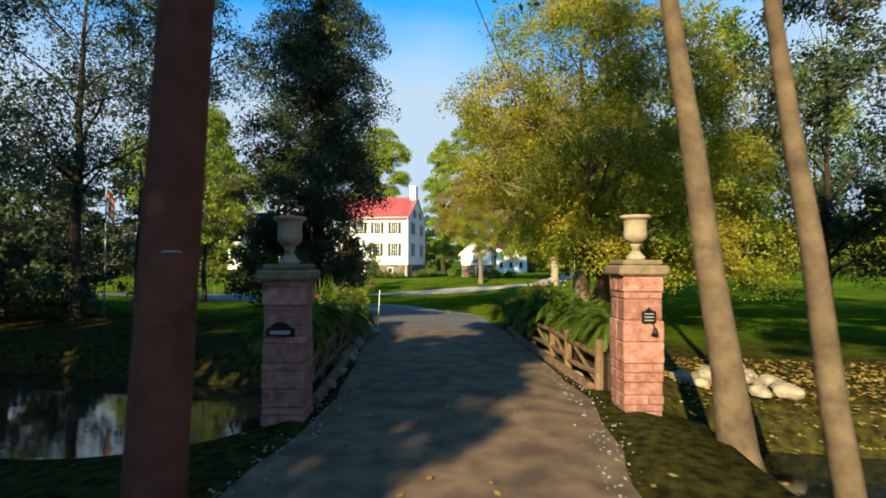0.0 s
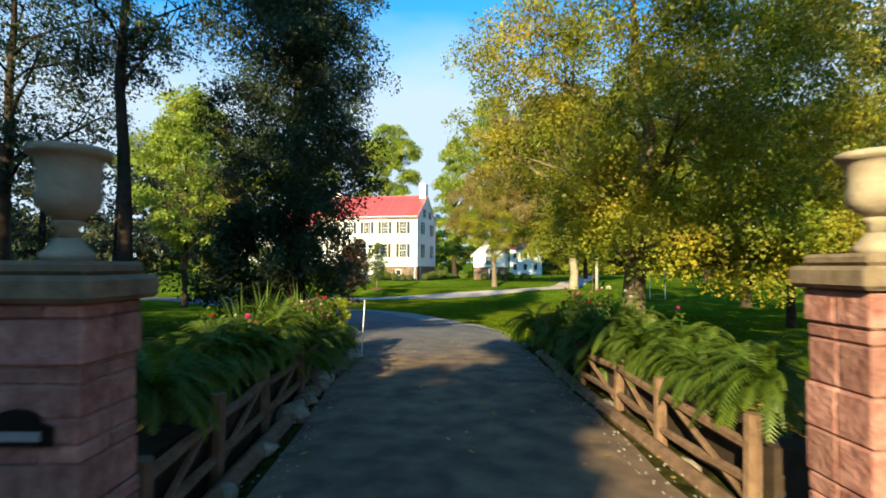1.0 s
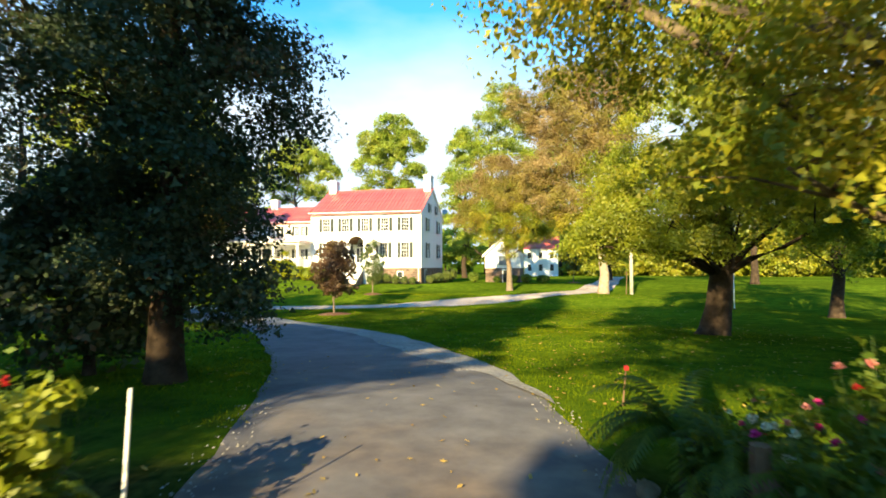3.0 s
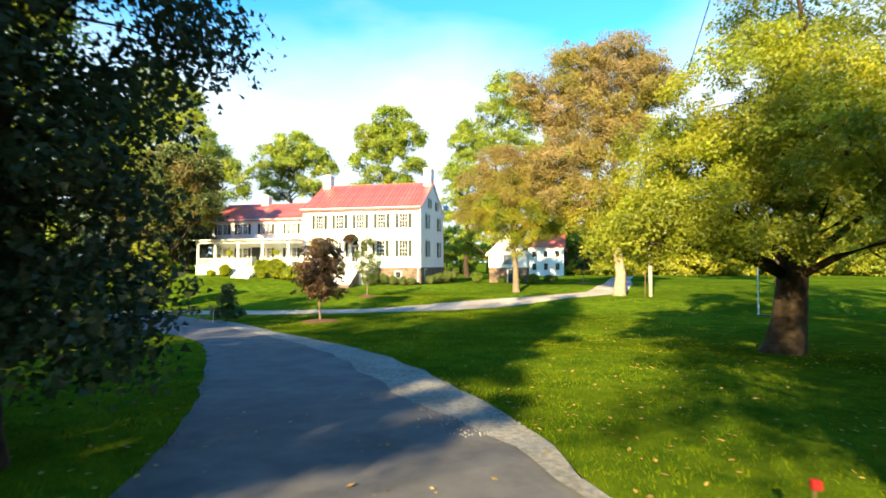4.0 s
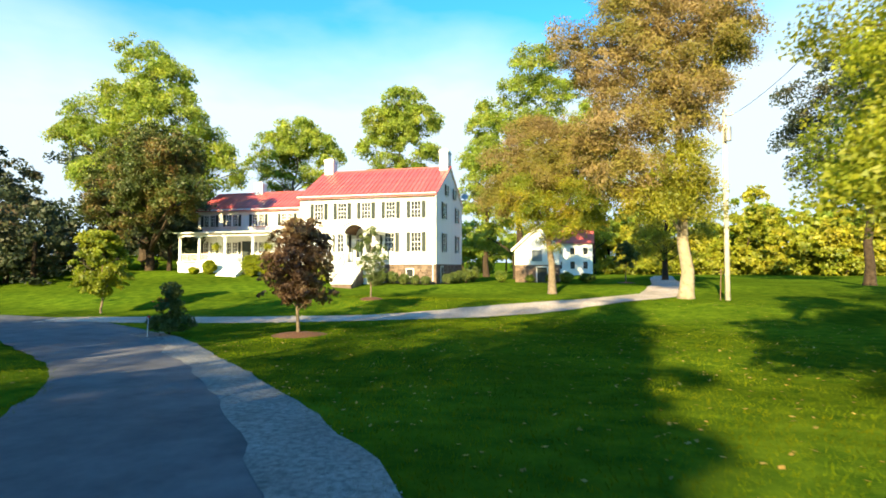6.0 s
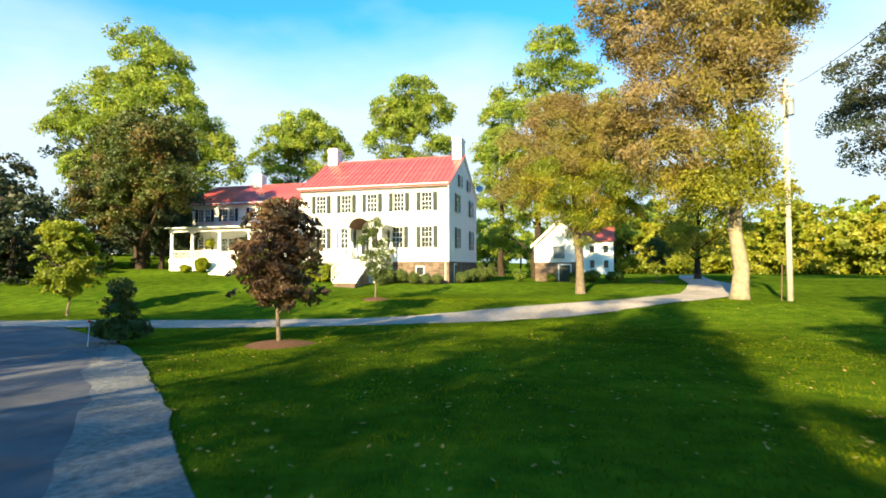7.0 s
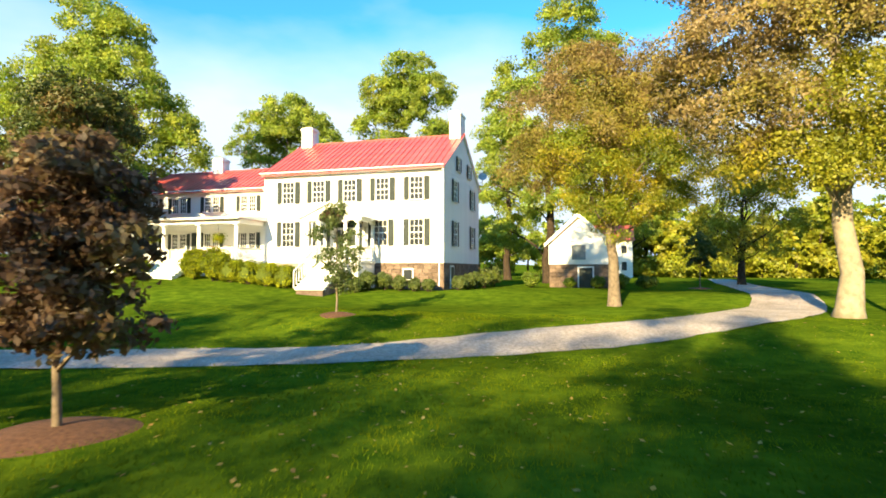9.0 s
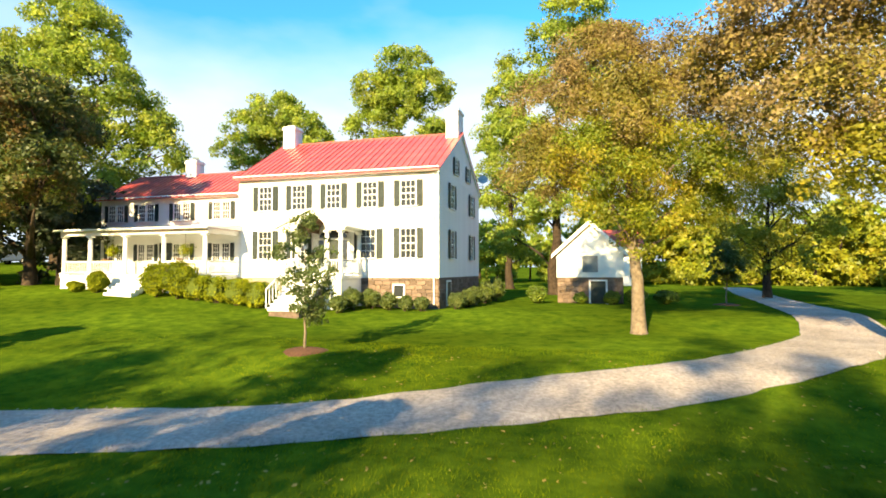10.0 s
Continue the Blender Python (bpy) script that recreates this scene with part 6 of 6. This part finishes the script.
def rock(x, y, s, seed, z=None, label="rough grey field stone beside the drive"):
    rng = random.Random(seed)
    bm = bmesh.new()
    bmesh.ops.create_icosphere(bm, subdivisions=2, radius=1.0)
    for v in bm.verts:
        v.co *= 1 + 0.35 * noise.noise(v.co * 1.3 + Vector((seed, 0, 0)))
        v.co = Vector((v.co.x * s * rng.uniform(0.97, 1.03), v.co.y * s * 0.8, v.co.z * s * 0.6))
    o = part("field_stone", bm, M_FIELDST)
    o.matrix_world = pose(x, y, (height(x, y) if z is None else z) + s * 0.30, 0, 0, rng.uniform(0, 360))
    tagged(o, label, "stone", "field stones")


for k in range(16):
    side = (-1, 1)[k % 2]
    p = beside(10.4 + k * 0.52, side * (1.92 + rf.uniform(-0.05, 0.08)))
    rock(p.x, p.y, rf.uniform(0.07, 0.15), 400 + k, 0.04)
for k in range(12):
    p = beside(12.6 + k * 0.38, -1.98 + rf.uniform(-0.06, 0.06))
    rock(p.x, p.y, rf.uniform(0.15, 0.24), 470 + k, 0.02)
for k in range(22):
    x, y = 3.5 + rf.gauss(0, 0.55), 12.6 + rf.gauss(0, 0.35)
    rock(x, y, rf.uniform(0.12, 0.26), 430 + k, height(x, y) + max(0.0, 0.35 - 0.6 * math.hypot(x - 3.5, y - 12.6)), label="rough tan stone in a pile on the creek bank")


def stake(x, y, z, h, material, label, bloom=None):
    o = part("garden_stake", tube(bmesh.new(), [(0, 0, -0.1), (0.06, 0, h)], [0.014, 0.011], 6), material)
    o.matrix_world = pose(x, y, z)
    tagged(o, label, "stake")
    if bloom:
        part("tag", cube(0.03, 0.10, -0.03, 0.03, h - 0.02, h + 0.05, 0.01), bloom, o)


stake(-4.16, 16.9, 0.1, 1.08, M_WHITE, "thin white marker stake beside the rails")
stake(-0.5, 22.1, height(-0.5, 22.1), 0.52, M_WOOD, "thin stake with a red tag beside the drive", P_RED)
p = beside(17.2, -2.3)
tree("garden_shrub", "small twiggy yellow-green shrub at the end of the rails", p.x, p.y, 1.15, 0.016, 0.35, 0.48, 1500, 0.075, L_YELLOW, M_WOOD, 91, sprays=40, spread=0.2, z=0.05, masses=8)["category"] = "shrub"
stake(-18.95, 43.3, height(-18.95, 43.3), 0.75, M_WHITE, "short white marker stake with a red reflector", P_RED)


def swing():
    t = new("rope_swing")
    t.matrix_world = pose(8.1, 44.9, height(8.1, 44.9))
    tagged(t, "rope swing with a plank seat under the tree", "swing")
    for s in (-0.5, 0.5):
        part("rope", tube(bmesh.new(), [(s, 0, 0.62), (s * 0.98, 0, 8.2)], [0.03, 0.03], 6), M_WHITE, t)
    part("seat", cube(-0.56, 0.56, -0.13, 0.13, 0.56, 0.62, 0.01), M_WOOD, t)
    part("branch", tube(bmesh.new(), [(-4.0, -4.5, 6.5), (-1.0, -0.6, 8.1), (1.2, 0.3, 8.4)], [0.16, 0.11, 0.06], 8), M_BARKD, t)


swing()


def wires():
    t = new("overhead_wire")
    tagged(t, "thin dark overhead wire between the poles", "wire")
    a, b = Vector((-2.6, 5.95, 8.8)), Vector((6.4, 61.7, 10.9))
    part("cable", tube(bmesh.new(), [a.lerp(b, k / 16) - Vector((0, 0, 2.2 * (1 - (k / 8 - 1) ** 2))) for k in range(17)], [0.012] * 17, 5), M_IRON, t)


wires()


def scatter(name, label, n, x0, x1, y0, y1, size, material, seed, off_road=True, lift=0.015):
    """Fallen leaves lying on the ground."""
    rng = np.random.default_rng(seed)
    pts = []
    while len(pts) < n:
        x, y = rng.uniform(x0, x1), rng.uniform(y0, y1)
        if off_road and inside_road(x, y) > -0.05:
            continue
        pts.append((x, y, height(x, y) + lift))
    v = leaf_faces(rng, np.array(pts), size, up=4.0)
    o = quads(name, v, material)
    tagged(o, label, "fallen leaves", kind="stuff")


L_FALLEN = leafmat("leaf_fallen", [(0.16, 0.09, 0.03), (0.36, 0.24, 0.05), (0.45, 0.36, 0.12)], trans=0.15)
scatter("fallen_leaves", "scattered yellow and brown leaves on the lawn", 2600, -16, 9, 22, 60, 0.075, L_FALLEN, 5)
scatter("fallen_leaves", "thick brown leaf litter on the creek bank", 5000, 2.4, 9.5, 7.5, 15.5, 0.08, L_FALLEN, 6)
scatter("fallen_leaves", "a few brown leaves on the drive", 700, -7, 3, 0, 30, 0.06, L_FALLEN, 7, off_road=False, lift=0.055)


def pebbles(name, label, line, n, span, y0, y1, size, material, seed):
    """Loose stones lying on a strip along a road."""
    rng = np.random.default_rng(seed)
    pts = []
    line = [p for p in line if y0 < p.y < y1]
    while len(pts) < n:
        k = int(rng.integers(1, len(line) - 1))
        q = line[k + 1] - line[k - 1]
        nrm, p = Vector((q.y, -q.x, 0)).normalized(), line[k].lerp(line[k + 1], rng.uniform(0, 1))
        f = rng.uniform(*span) * (rng.choice((-1, 1)) if span[0] > 0.8 else 1)
        x, y = (p + nrm * p.z * f).xy
        pts.append((x, y, height(x, y) + 0.04))
    c = np.array(pts)
    r = size * rng.uniform(0.5, 1.5, n)[:, None]
    a = rng.uniform(0, 6.28, n)
    ring = [c + np.stack([np.cos(a + q * 1.571), np.sin(a + q * 1.571), 0 * a - 0.3], 1) * r * rng.uniform(0.7, 1.2, (n, 1)) for q in range(4)]
    top = c + np.stack([rng.normal(0, 0.2, n), rng.normal(0, 0.2, n), np.full(n, 0.55)], 1) * r
    v = np.concatenate([np.stack([ring[q], ring[(q + 1) % 4], top], 1) for q in range(4)])
    tagged(quads(name, v, material, per=3), label, "gravel", kind="stuff")


M_PEBBLE = mat("loose_pebble", (0.13, 0.125, 0.12), 0.9, scale=3.0, color2=(0.36, 0.34, 0.31), bump=0.2)
pebbles("loose_gravel", "loose grey stones on the edge of the drive", DRIVE_LINE, 3600, (0.50, 1.02), 23.5, 43, 0.018, M_PEBBLE, 11)
pebbles("loose_gravel", "scattered stones and crumbs along the drive", DRIVE_LINE, 900, (0.84, 1.08), 3, 22, 0.014, M_PEBBLE, 12)
pebbles("loose_gravel", "loose pale stones on the gravel lane", LANE_LINE, 3000, (-1.0, 1.0), 46, 70, 0.022, M_GRAVEL, 13)


def grass():
    """Short blades over the lawn near the way."""
    rng = np.random.default_rng(77)
    n = 150000
    t = rng.uniform(0, 1, n) ** 0.9
    y = 20 + 42 * t
    x = np.interp(y, [20, 30, 42, 62], [-4, -5.6, -8, -9]) + rng.normal(0, 1, n) * (4.5 + 4.5 * t)
    keep = np.ones(n, bool)
    for line in (DL, LL):
        for c in range(0, n, 20000):
            d2 = (line[None, :, 0] - x[c:c + 20000, None]) ** 2 + (line[None, :, 1] - y[c:c + 20000, None]) ** 2
            k = d2.argmin(1)
            keep[c:c + 20000] &= np.sqrt(d2[np.arange(len(k)), k]) > line[k, 2] - 0.06 * rng.uniform(0, 3, len(k))
    x, y = x[keep], y[keep]
    z = np.array([height(a, b) for a, b in zip(x, y)])
    p = np.stack([x, y, z], 1)
    a = rng.uniform(0, 2 * math.pi, len(p))
    h = rng.uniform(0.03, 0.075, len(p))
    s = np.stack([np.cos(a), np.sin(a), 0 * a], 1) * 0.007
    tip = np.stack([rng.normal(0, 0.03, len(p)), rng.normal(0, 0.03, len(p)), h], 1)
    v = np.stack([p - s, p + s, p + tip], 1)
    tagged(quads("grass", v, L_GRASS, per=3), "short mown green grass blades on the lawn", "grass", kind="stuff")


L_GRASS = leafmat("leaf_grass", [(0.046, 0.088, 0.003), (0.115, 0.160, 0.004), (0.24, 0.245, 0.005)], trans=0.45, gloss=0.0)
grass()


def flagpole():
    x, y = -19.8, 25.6
    t = new("flagpole")
    t.matrix_world = pose(x, y, height(x, y))
    tagged(t, "grey flagpole with a limp red and white flag", "flagpole")
    part("mast", tube(bmesh.new(), [(0, 0, -0.3), (0, 0, 6.0)], [0.05, 0.035], 10), M_GREYMET, t)
    fl = None
    for k in range(7):
        bm = bmesh.new()
        n = 9
        vs = [[bm.verts.new((0.05 + 0.45 * u / n + 0.04 * math.sin(u * 1.3), 0.07 * math.sin(u * 1.9 + k * 0.2), 5.7 - 0.17 * (k + d) - 0.5 * u / n)) for u in range(n + 1)] for d in (0, 1)]
        for u in range(n):
            bm.faces.new((vs[0][u], vs[0][u + 1], vs[1][u + 1], vs[1][u]))
        part("flag_stripe", bm, P_RED if k % 2 == 0 else P_WHITE, t)


flagpole()


def parked_car():
    x, y = -57.5, 82.5
    t = new("parked_car")
    t.matrix_world = pose(x, y, height(x, y) + 0.02, 0, 0, 14)
    tagged(t, "dark blue car parked beyond the wing", "car")
    bm = bmesh.new()
    prism(bm, [(-2.15, -0.85, 0.35), (2.15, -0.85, 0.35), (2.2, -0.85, 0.70), (1.2, -0.85, 0.92), (-2.0, -0.85, 0.95), (-2.2, -0.85, 0.75)], (0, 1.7, 0))
    bmesh.ops.bevel(bm, geom=bm.edges[:], offset=0.06, segments=2, affect="EDGES")
    part("body", bm, M_CAR, t)
    bm = bmesh.new()
    prism(bm, [(-1.9, -0.75, 0.93), (1.0, -0.75, 0.93), (0.35, -0.66, 1.42), (-1.4, -0.66, 1.45)], (0, 1.42, 0))
    part("cabin_glass", bm, M_GLASS, t)
    part("roof_panel", cube(-1.38, 0.34, -0.64, 0.64, 1.42, 1.48, 0.02), M_CAR, t)
    for sx in (-1.35, 1.35):
        for sy in (-0.86, 0.56):
            w = part("wheel", tube(bmesh.new(), [(sx, sy, 0.32), (sx, sy + 0.2, 0.32)], [0.32, 0.32], 18), M_IRON, t)
            part("rim", tube(bmesh.new(), [(sx, sy - 0.01, 0.32), (sx, sy + 0.21, 0.32)], [0.19, 0.19], 14), M_GREYMET, w)


M_CAR = mat("dark_blue_car_paint", (0.03, 0.05, 0.10), 0.25, metal=0.3, vary=0.1, bump=0.0, spec=0.6)
parked_car()
